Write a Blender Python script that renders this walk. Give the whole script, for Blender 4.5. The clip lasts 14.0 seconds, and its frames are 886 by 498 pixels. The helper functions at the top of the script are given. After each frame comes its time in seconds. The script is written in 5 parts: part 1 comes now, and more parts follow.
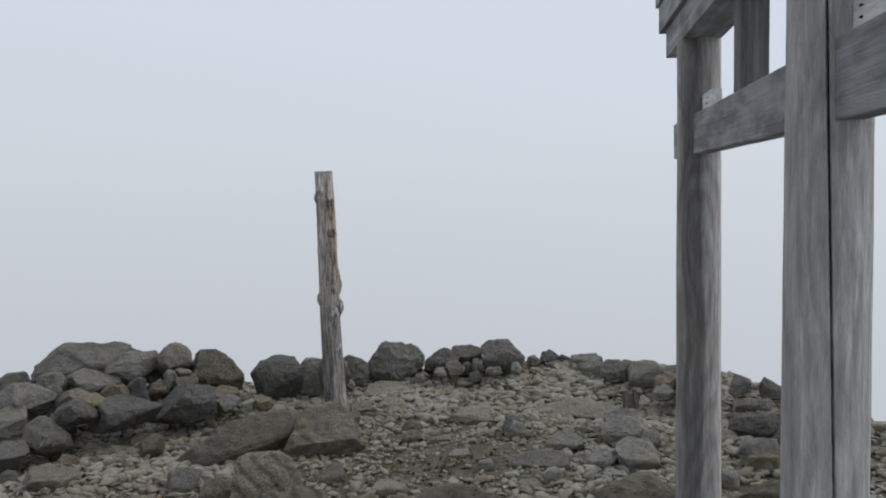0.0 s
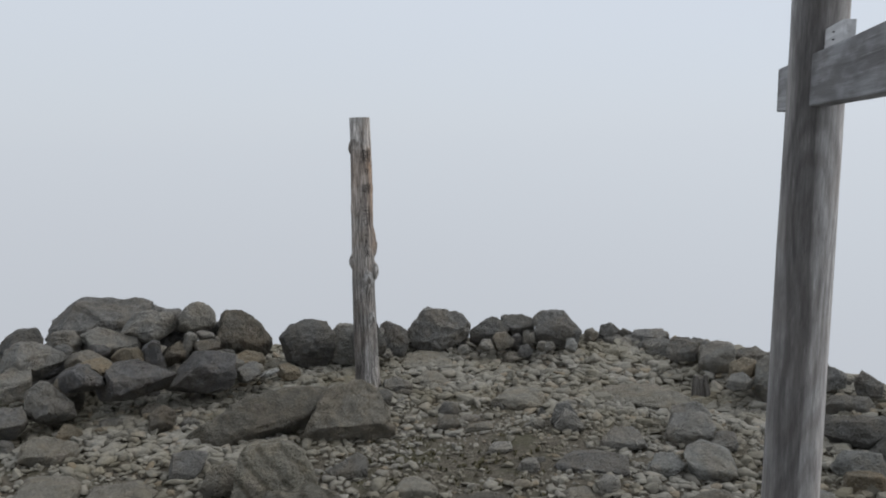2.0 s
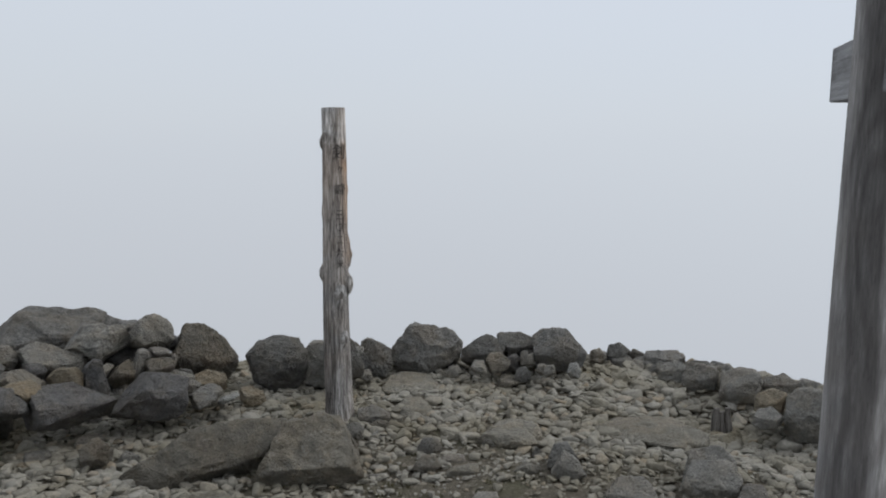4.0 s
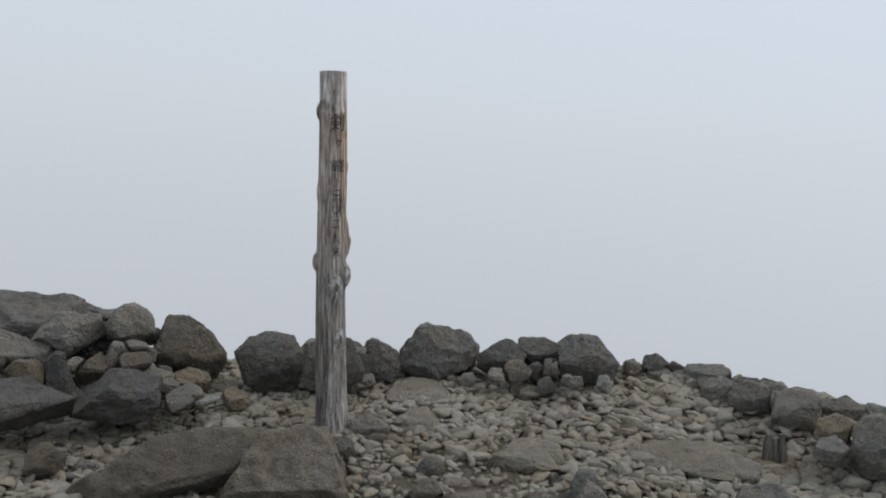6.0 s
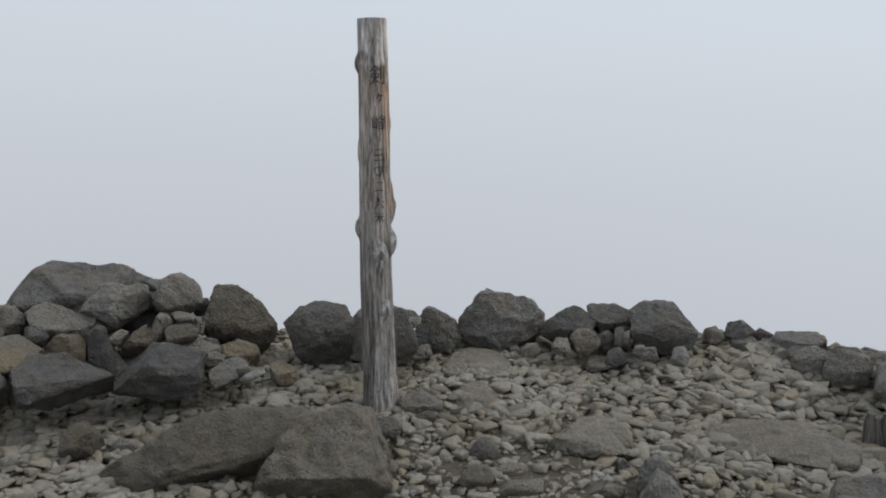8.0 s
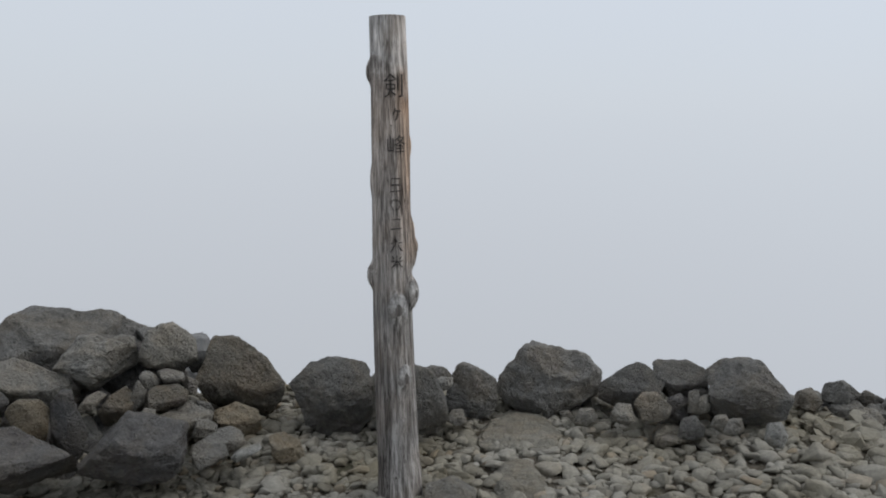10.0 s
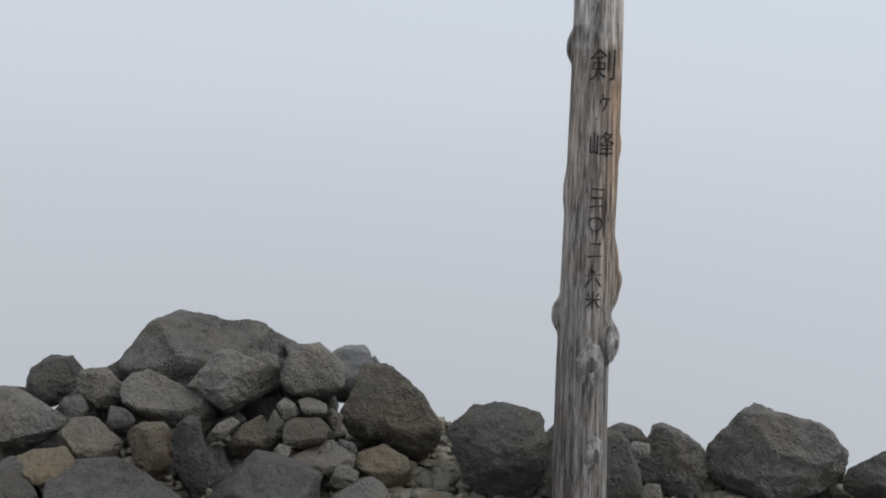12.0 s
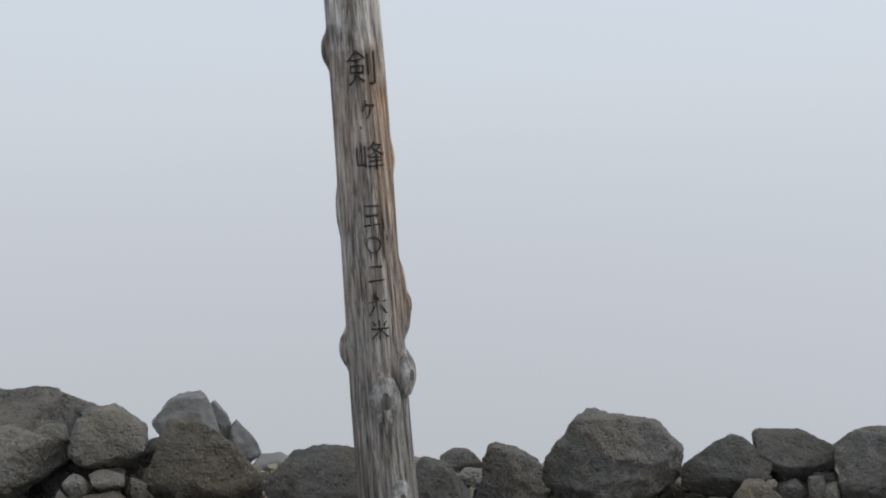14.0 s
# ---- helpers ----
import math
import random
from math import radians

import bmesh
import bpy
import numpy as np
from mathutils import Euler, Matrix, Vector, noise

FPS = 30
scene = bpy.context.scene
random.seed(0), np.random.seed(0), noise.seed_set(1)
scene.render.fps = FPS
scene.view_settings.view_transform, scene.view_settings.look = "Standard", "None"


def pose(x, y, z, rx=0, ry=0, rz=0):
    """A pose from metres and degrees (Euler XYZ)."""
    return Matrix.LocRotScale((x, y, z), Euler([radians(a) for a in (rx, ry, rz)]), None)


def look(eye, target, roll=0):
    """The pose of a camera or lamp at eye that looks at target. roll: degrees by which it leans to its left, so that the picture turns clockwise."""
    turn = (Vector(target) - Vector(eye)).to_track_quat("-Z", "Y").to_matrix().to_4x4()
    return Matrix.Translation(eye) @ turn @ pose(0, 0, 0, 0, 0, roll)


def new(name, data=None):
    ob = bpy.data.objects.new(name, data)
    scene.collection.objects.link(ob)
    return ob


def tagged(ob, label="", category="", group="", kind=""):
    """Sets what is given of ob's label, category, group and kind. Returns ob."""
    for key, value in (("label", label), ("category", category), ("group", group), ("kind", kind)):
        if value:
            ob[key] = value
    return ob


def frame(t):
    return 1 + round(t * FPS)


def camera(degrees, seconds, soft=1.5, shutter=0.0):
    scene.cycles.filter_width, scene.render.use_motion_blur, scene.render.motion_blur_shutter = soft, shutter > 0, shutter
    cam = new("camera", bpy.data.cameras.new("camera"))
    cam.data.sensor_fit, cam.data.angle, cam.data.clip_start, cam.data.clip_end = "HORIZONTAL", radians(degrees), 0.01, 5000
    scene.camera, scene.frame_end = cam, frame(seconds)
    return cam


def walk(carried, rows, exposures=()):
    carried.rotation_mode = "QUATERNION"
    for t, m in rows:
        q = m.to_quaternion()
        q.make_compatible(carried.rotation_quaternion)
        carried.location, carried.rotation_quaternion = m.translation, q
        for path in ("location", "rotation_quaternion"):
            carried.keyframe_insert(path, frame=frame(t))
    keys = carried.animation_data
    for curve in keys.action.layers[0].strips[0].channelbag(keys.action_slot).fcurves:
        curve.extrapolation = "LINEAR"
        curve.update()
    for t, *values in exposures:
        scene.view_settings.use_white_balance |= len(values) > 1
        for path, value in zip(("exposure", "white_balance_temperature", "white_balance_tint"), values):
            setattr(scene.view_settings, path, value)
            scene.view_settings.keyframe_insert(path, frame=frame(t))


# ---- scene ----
cam = camera(57.0, 14.0, soft=1.9)
PATH = [
    (0, (0.276, -0.052, 1.967), (0.208, 1.942, 1.83), -2.5),
    (0.5, (0.391, 0.182, 1.97), (0.341, 2.172, 1.769), -3.1),
    (1, (0.321, 0.509, 1.966), (0.267, 2.491, 1.704), -0.7),
    (1.5, (0.279, 0.682, 1.967), (0.119, 2.656, 1.685), -0.5),
    (2, (0.344, 0.84, 1.992), (0.125, 2.812, 1.735), -1.1),
    (2.5, (0.285, 1.075, 1.965), (0.037, 3.036, 1.659), -0.4),
    (3, (0.255, 1.28, 1.997), (0.185, 3.25, 1.657), 0.5),
    (3.5, (0.346, 1.465, 1.973), (0.227, 3.444, 1.709), -1.1),
    (3.7, (0.404, 1.573, 1.971), (0.199, 3.546, 1.715), -0.6),
    (5.8, (0.515, 2.401, 1.79), (0.187, 4.353, 1.507), 0.2),
    (6, (0.487, 2.495, 1.783), (0.154, 4.451, 1.53), 1.1),
    (6.5, (0.434, 2.549, 1.806), (0.037, 4.498, 1.592), 3.6),
    (7, (0.48, 2.639, 1.79), (0.116, 4.583, 1.495), 0.9),
    (7.5, (0.635, 2.78, 1.791), (0.276, 4.717, 1.445), -0.9),
    (8, (0.57, 2.963, 1.76), (0.044, 4.859, 1.403), -0.8),
    (8.2, (0.533, 3.03, 1.749), (0.018, 4.94, 1.453), 0.1),
    (10.3, (0.387, 4.032, 1.71), (-0.325, 5.878, 1.413), -2.2),
    (10.5, (0.395, 4.13, 1.696), (-0.396, 5.943, 1.401), -3.2),
    (11, (0.353, 4.274, 1.676), (-0.605, 5.997, 1.34), -3.4),
    (11.5, (0.105, 4.523, 1.651), (-0.927, 6.214, 1.38), -0.6),
    (12, (-0.009, 4.655, 1.67), (-1.037, 6.349, 1.396), 0.4),
    (12.5, (-0.004, 4.904, 1.688), (-1.068, 6.587, 1.497), -3.6),
    (13, (0.09, 5.008, 1.69), (-0.912, 6.728, 1.494), -5.9),
    (13.5, (0.109, 5.008, 1.672), (-0.662, 6.832, 1.391), -4.5),
    (14, (0.123, 5.063, 1.655), (-0.623, 6.902, 1.409), -4.4),
]
walk(cam, [(t, look(eye, target, roll)) for t, eye, target, roll in PATH])

# ---- light: thick fog, soft daylight from everywhere above ----
world = bpy.data.worlds.new("foggy_sky")
scene.world = world
world.use_nodes = True
wt = world.node_tree
wt.nodes.clear()
w_out = wt.nodes.new("ShaderNodeOutputWorld")
w_add = wt.nodes.new("ShaderNodeAddShader")
w_fog = wt.nodes.new("ShaderNodeBackground")
w_sky = wt.nodes.new("ShaderNodeBackground")
w_tex = wt.nodes.new("ShaderNodeTexSky")
w_tex.sky_type, w_tex.sun_disc = "NISHITA", False
w_tex.sun_elevation, w_tex.sun_rotation = radians(38), radians(72)
w_sky.inputs["Strength"].default_value = 0.004
w_coord = wt.nodes.new("ShaderNodeTexCoord")
w_sep = wt.nodes.new("ShaderNodeSeparateXYZ")
w_ramp = wt.nodes.new("ShaderNodeValToRGB")
els = w_ramp.color_ramp.elements
els[0].position, els[0].color = 0.30, (0.492, 0.520, 0.565, 1)
els[1].position, els[1].color = 1.0, (0.886, 0.930, 1.008, 1)
for at_, col_ in ((0.42, (0.552, 0.588, 0.643, 1)), (0.50, (0.596, 0.642, 0.704, 1)), (0.57, (0.625, 0.678, 0.755, 1)), (0.64, (0.645, 0.700, 0.794, 1))):
    e = els.new(at_)
    e.color = col_
w_map = wt.nodes.new("ShaderNodeMapRange")
w_map.inputs["From Min"].default_value, w_map.inputs["From Max"].default_value = -1, 1
wt.links.new(w_coord.outputs["Generated"], w_sep.inputs[0])
w_side = wt.nodes.new("ShaderNodeMath")
w_side.operation = "MULTIPLY_ADD"
w_side.inputs[1].default_value = 0.14
wt.links.new(w_sep.outputs["X"], w_side.inputs[0])
wt.links.new(w_sep.outputs["Z"], w_side.inputs[2])
wt.links.new(w_side.outputs[0], w_map.inputs["Value"])
wt.links.new(w_map.outputs[0], w_ramp.inputs["Fac"])
wt.links.new(w_ramp.outputs["Color"], w_fog.inputs["Color"])
wt.links.new(w_tex.outputs["Color"], w_sky.inputs["Color"])
wt.links.new(w_fog.outputs[0], w_add.inputs[0])
wt.links.new(w_sky.outputs[0], w_add.inputs[1])
wt.links.new(w_add.outputs[0], w_out.inputs["Surface"])

sun_data = bpy.data.lights.new("sun", "SUN")
sun_data.energy, sun_data.angle, sun_data.color = 1.15, radians(36), (1.0, 0.97, 0.93)
sun = new("sun", sun_data)
sun.matrix_world = look((12, 8, 10), (0, 4, 0))


# ---- materials ----
def nodes_of(name):
    m = bpy.data.materials.new(name)
    m.use_nodes = True
    t = m.node_tree
    return m, t, t.nodes["Principled BSDF"]


def add(t, kind, **values):
    n = t.nodes.new(kind)
    for k, v in values.items():
        n.inputs[k.replace("_", " ")].default_value = v
    return n


def noise_node(t, vector, scale, detail=6.0, rough=0.6):
    n = add(t, "ShaderNodeTexNoise", Scale=scale, Detail=detail, Roughness=rough)
    t.links.new(vector, n.inputs["Vector"])
    return n.outputs["Fac"]


def ramp(t, fac, stops):
    r = t.nodes.new("ShaderNodeValToRGB")
    e = r.color_ramp.elements
    e[0].position, e[0].color = stops[0][0], (*stops[0][1], 1)
    e[1].position, e[1].color = stops[-1][0], (*stops[-1][1], 1)
    for p, c in stops[1:-1]:
        e.new(p).color = (*c, 1)
    t.links.new(fac, r.inputs["Fac"])
    return r.outputs["Color"]


def mix(t, a, b, fac, how="MIX"):
    n = t.nodes.new("ShaderNodeMix")
    n.data_type, n.blend_type = "RGBA", how
    for v, i in ((fac, 0), (a, 6), (b, 7)):
        if isinstance(v, bpy.types.NodeSocket):
            t.links.new(v, n.inputs[i])
        else:
            n.inputs[i].default_value = v if i == 0 else (*v, 1)
    return n.outputs[2]


def maths(t, how, a, b):
    n = t.nodes.new("ShaderNodeMath")
    n.operation = how
    for v, i in ((a, 0), (b, 1)):
        if isinstance(v, bpy.types.NodeSocket):
            t.links.new(v, n.inputs[i])
        else:
            n.inputs[i].default_value = v
    return n.outputs[0]


def bump(t, bsdf, height, strength, distance):
    n = add(t, "ShaderNodeBump", Strength=strength, Distance=distance)
    t.links.new(height, n.inputs["Height"])
    t.links.new(n.outputs[0], bsdf.inputs["Normal"])


def rock_material(name, colour, stain, lichen=0.35, vary=0.25, contrast=1.0, bands=0.0):
    """Weathered volcanic rock: mottled base, rusty or dusty stains, lichen spots, pits."""
    m, t, b = nodes_of(name)
    pos = t.nodes.new("ShaderNodeNewGeometry").outputs["Position"]
    big = noise_node(t, pos, 3.2, 5, 0.6)
    mid_ = noise_node(t, pos, 14, 8, 0.68)
    fine = noise_node(t, pos, 75, 6, 0.7)
    dark = [c * (1 - 0.30 * contrast) for c in colour]
    light = [min(1, c * (1 + 0.26 * contrast)) for c in colour]
    base = ramp(t, mid_, [(0.3, dark), (0.5, colour), (0.72, light)])
    base = mix(t, base, stain, ramp(t, big, [(0.46, (0, 0, 0)), (0.68, (0.75, 0.75, 0.75))]))
    spots = ramp(t, noise_node(t, pos, 23, 4, 0.55), [(0.60, (0, 0, 0)), (0.68, (lichen, lichen, lichen))])
    base = mix(t, base, (0.31, 0.30, 0.26), spots)
    grain = ramp(t, fine, [(0.30, (0.70, 0.70, 0.70)), (0.68, (1.20, 1.20, 1.20))])
    base = mix(t, base, grain, 0.85, "MULTIPLY")
    hue = ramp(t, noise_node(t, pos, 5.2, 4, 0.62), [(0.34, (0.90, 0.93, 0.97)), (0.48, (1.0, 1.0, 1.0)), (0.58, (1.12, 1.02, 0.88)), (0.70, (1.08, 0.98, 1.0))])
    base = mix(t, base, hue, 0.42 * contrast, "MULTIPLY")
    cv = add(t, "ShaderNodeTexVoronoi", Scale=3.4)
    cv.feature = "DISTANCE_TO_EDGE"
    warp = t.nodes.new("ShaderNodeVectorMath")
    warp.operation = "MULTIPLY_ADD"
    warp.inputs[1].default_value = (0.16,) * 3
    wn = add(t, "ShaderNodeTexNoise", Scale=5.0, Detail=4.0)
    t.links.new(pos, wn.inputs["Vector"])
    t.links.new(wn.outputs["Color"], warp.inputs[0])
    t.links.new(pos, warp.inputs[2])
    t.links.new(warp.outputs[0], cv.inputs["Vector"])
    crack = ramp(t, cv.outputs["Distance"], [(0.0, (0, 0, 0)), (0.016, (1, 1, 1))])
    some = ramp(t, noise_node(t, pos, 2.6, 2, 0.5), [(0.55, (1, 1, 1)), (0.68, (0, 0, 0))])
    crack = mix(t, crack, (1, 1, 1), some)
    base = mix(t, base, mix(t, (0.50, 0.48, 0.46), (1, 1, 1), crack), 0.5 * contrast, "MULTIPLY")
    # convex edges worn lighter; hollows darkened, crevice shade put into the colour
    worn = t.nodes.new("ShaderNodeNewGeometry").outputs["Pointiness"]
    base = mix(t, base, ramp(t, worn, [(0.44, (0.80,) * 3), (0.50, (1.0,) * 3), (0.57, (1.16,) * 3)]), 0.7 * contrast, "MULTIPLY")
    layers = None
    if bands:
        mp = t.nodes.new("ShaderNodeMapping")
        mp.inputs["Rotation"].default_value = (0.5, 0.75, 0.3)
        t.links.new(pos, mp.inputs["Vector"])
        wave = add(t, "ShaderNodeTexWave", Scale=3.4, Distortion=2.2, Detail=4.0, Detail_Scale=2.2)
        t.links.new(mp.outputs[0], wave.inputs["Vector"])
        layers = wave.outputs["Fac"]
        base = mix(t, base, ramp(t, layers, [(0.05, (0.45, 0.43, 0.40)), (0.30, (1.0, 1.0, 1.0))]), bands, "MULTIPLY")
    rand = t.nodes.new("ShaderNodeObjectInfo").outputs["Random"]
    shade = ramp(t, rand, [(0.0, (1 - vary,) * 3), (1.0, (1 + vary,) * 3)])
    base = mix(t, base, shade, 1.0, "MULTIPLY")
    t.links.new(base, b.inputs["Base Color"])
    b.inputs["Roughness"].default_value = 0.92
    b.inputs["Specular IOR Level"].default_value = 0.25
    vor = add(t, "ShaderNodeTexVoronoi", Scale=38.0)
    t.links.new(pos, vor.inputs["Vector"])
    pits = ramp(t, vor.outputs["Distance"], [(0.05, (0, 0, 0)), (0.35, (1, 1, 1))])
    h = maths(t, "ADD", maths(t, "MULTIPLY", mid_, 1.4), maths(t, "MULTIPLY", fine, 0.60))
    h = maths(t, "ADD", h, maths(t, "MULTIPLY", crack, 0.3))
    h = maths(t, "ADD", h, maths(t, "MULTIPLY", pits, 0.42))
    h = maths(t, "ADD", h, maths(t, "MULTIPLY", noise_node(t, pos, 6.5, 3, 0.5), 1.6))
    if layers:
        h = maths(t, "ADD", h, maths(t, "MULTIPLY", ramp(t, layers, [(0.0, (0, 0, 0)), (0.35, (1, 1, 1))]), 0.16))
    bump(t, b, h, contrast, 0.034)
    return m


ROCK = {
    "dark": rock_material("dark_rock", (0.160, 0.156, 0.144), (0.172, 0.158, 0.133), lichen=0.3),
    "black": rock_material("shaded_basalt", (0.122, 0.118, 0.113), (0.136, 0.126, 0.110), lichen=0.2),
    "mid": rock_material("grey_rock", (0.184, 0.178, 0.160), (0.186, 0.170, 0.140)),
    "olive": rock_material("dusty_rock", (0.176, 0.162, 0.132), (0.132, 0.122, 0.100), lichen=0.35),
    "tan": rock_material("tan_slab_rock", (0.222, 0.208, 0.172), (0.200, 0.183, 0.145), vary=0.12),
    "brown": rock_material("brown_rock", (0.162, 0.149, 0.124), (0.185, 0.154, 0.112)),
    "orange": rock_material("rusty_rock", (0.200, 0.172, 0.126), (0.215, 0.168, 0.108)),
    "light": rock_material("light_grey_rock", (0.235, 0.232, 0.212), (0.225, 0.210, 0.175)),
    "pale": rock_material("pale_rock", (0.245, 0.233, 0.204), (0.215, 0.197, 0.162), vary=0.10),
    # fog over the far outcrop is put into this pale, flat colour
    "misty": rock_material("fog_paled_rock", (0.172, 0.172, 0.168), (0.168, 0.168, 0.164), lichen=0.01, vary=0.03, contrast=0.05),
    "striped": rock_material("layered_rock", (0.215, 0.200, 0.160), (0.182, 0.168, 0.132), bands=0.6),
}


def gravel_material(name, per_object):
    m, t, b = nodes_of(name)
    geo = t.nodes.new("ShaderNodeNewGeometry")
    pos = geo.outputs["Position"]
    rand = t.nodes.new("ShaderNodeObjectInfo").outputs["Random"] if per_object else geo.outputs["Random Per Island"]
    base = ramp(t, rand, [(0.0, (0.185, 0.175, 0.150)), (0.25, (0.255, 0.244, 0.212)), (0.5, (0.295, 0.284, 0.249)),
                          (0.72, (0.232, 0.221, 0.187)), (0.84, (0.305, 0.295, 0.262)), (0.94, (0.262, 0.222, 0.166)), (1.0, (0.335, 0.326, 0.296))])
    mott = noise_node(t, pos, 42, 6, 0.65)
    base = mix(t, base, ramp(t, mott, [(0.3, (0.72, 0.71, 0.69)), (0.7, (1.10, 1.09, 1.06))]), 1.0, "MULTIPLY")
    dirt = ramp(t, noise_node(t, pos, 1.3, 4, 0.6), [(0.42, (1, 1, 1)), (0.66, (0.74, 0.70, 0.60))])
    base = mix(t, base, dirt, 1.0, "MULTIPLY")
    t.links.new(base, b.inputs["Base Color"])
    b.inputs["Roughness"].default_value = 0.93
    b.inputs["Specular IOR Level"].default_value = 0.25
    bump(t, b, maths(t, "ADD", mott, maths(t, "MULTIPLY", noise_node(t, pos, 160, 4, 0.7), 0.4)), 0.7, 0.012)
    return m


STONE_MAT = gravel_material("loose_stone", True)
GRAVEL_MAT = gravel_material("gravel_stone", False)


def soil_material():
    m, t, b = nodes_of("soil")
    pos = t.nodes.new("ShaderNodeNewGeometry").outputs["Position"]
    n1, n2, n3 = noise_node(t, pos, 2.2, 5), noise_node(t, pos, 26, 8, 0.7), noise_node(t, pos, 140, 5, 0.7)
    base = ramp(t, n2, [(0.3, (0.085, 0.074, 0.057)), (0.5, (0.138, 0.121, 0.092)), (0.7, (0.205, 0.186, 0.148))])
    base = mix(t, base, (0.085, 0.084, 0.045), ramp(t, n1, [(0.50, (0, 0, 0)), (0.66, (0.6, 0.6, 0.6))]))
    t.links.new(base, b.inputs["Base Color"])
    b.inputs["Roughness"].default_value = 0.97
    b.inputs["Specular IOR Level"].default_value = 0.2
    bump(t, b, maths(t, "ADD", n2, maths(t, "MULTIPLY", n3, 0.6)), 1.0, 0.03)
    return m


SOIL = soil_material()


def wood_material(name, dark, grey, warm, warm_share, streak=26.0, axis=2, aged=False, depth=0.9, stain=0.0, length=0.045, rings=0.0, band=0.0, cracks=0.0):
    """Bare weathered timber: long grey fibres along one axis, darker checks, warm patches."""
    m, t, b = nodes_of(name)
    obj = t.nodes.new("ShaderNodeTexCoord").outputs["Object"]
    mp = t.nodes.new("ShaderNodeMapping")
    s = [streak] * 3
    s[axis] = streak * length
    mp.inputs["Scale"].default_value = s
    t.links.new(obj, mp.inputs["Vector"])
    wv = add(t, "ShaderNodeTexNoise", Scale=2.6, Detail=3.0, Roughness=0.5)
    t.links.new(obj, wv.inputs["Vector"])
    bend = t.nodes.new("ShaderNodeVectorMath")
    bend.operation = "MULTIPLY_ADD"
    amount = [0.8] * 3
    amount[axis] = 0.06
    bend.inputs[1].default_value = amount
    t.links.new(wv.outputs["Color"], bend.inputs[0])
    t.links.new(mp.outputs[0], bend.inputs[2])
    fib = noise_node(t, bend.outputs[0], 1.0, 9, 0.66)
    fib2 = noise_node(t, bend.outputs[0], 3.6, 6, 0.7)
    broad = noise_node(t, bend.outputs[0], 0.42, 5, 0.6)
    blot = noise_node(t, obj, 4.5, 4, 0.55)
    base = ramp(t, fib, [(0.34, dark), (0.47, [0.5 * (d + g) for d, g in zip(dark, grey)]), (0.56, grey), (0.70, [g * 1.4 for g in grey])])
    base = mix(t, base, warm, ramp(t, blot, [(0.44, (0, 0, 0)), (0.62, (warm_share,) * 3)]))
    base = mix(t, base, ramp(t, broad, [(0.34, (0.58, 0.57, 0.56)), (0.50, (1.0, 1.0, 1.0)), (0.70, (1.28, 1.28, 1.28))]), depth, "MULTIPLY")
    checks = ramp(t, fib2, [(0.36, (0.26, 0.25, 0.24)), (0.47, (1, 1, 1))])
    base = mix(t, base, checks, depth, "MULTIPLY")
    if stain:
        sm = t.nodes.new("ShaderNodeMapping")
        sm.inputs["Scale"].default_value = (5.5, 5.5, 0.32) if axis == 2 else (9.0, 2.4, 9.0)
        t.links.new(obj, sm.inputs["Vector"])
        wet = ramp(t, noise_node(t, sm.outputs[0], 1.0, 4, 0.55), [(0.40, (0.50, 0.48, 0.47)), (0.56, (1.0, 1.0, 1.0)), (0.70, (1.18, 1.17, 1.16))])
        base = mix(t, base, wet, stain, "MULTIPLY")
    split = None
    if cracks:
        cm = t.nodes.new("ShaderNodeMapping")
        cs = [34.0] * 3
        cs[axis] = 1.5
        cm.inputs["Scale"].default_value = cs
        t.links.new(obj, cm.inputs["Vector"])
        split = ramp(t, noise_node(t, cm.outputs[0], 1.0, 3, 0.55), [(0.475, (1, 1, 1)), (0.493, (0.22, 0.20, 0.19)), (0.505, (0.22, 0.20, 0.19)), (0.522, (1, 1, 1))])
        where_ = ramp(t, noise_node(t, obj, 5.0, 3, 0.5), [(0.40, (1, 1, 1)), (0.56, (0.25, 0.25, 0.25))])
        base = mix(t, base, mix(t, (1, 1, 1), split, where_), cracks, "MULTIPLY")
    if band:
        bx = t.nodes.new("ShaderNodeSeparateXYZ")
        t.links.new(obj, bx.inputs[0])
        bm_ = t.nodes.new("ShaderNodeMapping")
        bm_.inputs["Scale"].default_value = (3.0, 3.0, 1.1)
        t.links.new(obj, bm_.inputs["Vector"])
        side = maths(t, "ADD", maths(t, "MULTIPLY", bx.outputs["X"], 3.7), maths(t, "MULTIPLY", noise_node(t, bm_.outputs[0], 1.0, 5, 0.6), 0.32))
        # damp band darkens the left; the bright right edge is side light in the colour
        soak_and_lit_edge = ramp(t, maths(t, "ADD", side, 0.34), [(0.02, (1.05,) * 3), (0.16, (0.42, 0.41, 0.41)), (0.46, (0.40, 0.385, 0.38)), (0.54, (0.86, 0.85, 0.84)), (0.80, (1.10, 1.08, 1.06)), (0.93, (1.5, 1.47, 1.44))])
        base = mix(t, base, soak_and_lit_edge, band, "MULTIPLY")
    if rings:
        rm = t.nodes.new("ShaderNodeMapping")
        rm.inputs["Scale"].default_value = (3.6, 3.6, 0.75)
        t.links.new(obj, rm.inputs["Vector"])
        lines = maths(t, "SINE", maths(t, "MULTIPLY", noise_node(t, rm.outputs[0], 1.0, 1, 0.35), 75.0), 0.0)
        base = mix(t, base, ramp(t, maths(t, "ADD", maths(t, "MULTIPLY", lines, 0.5), 0.5), [(0.10, (0.72, 0.70, 0.69)), (0.55, (1.0, 1.0, 1.0)), (0.9, (1.12, 1.12, 1.11))]), rings, "MULTIPLY")
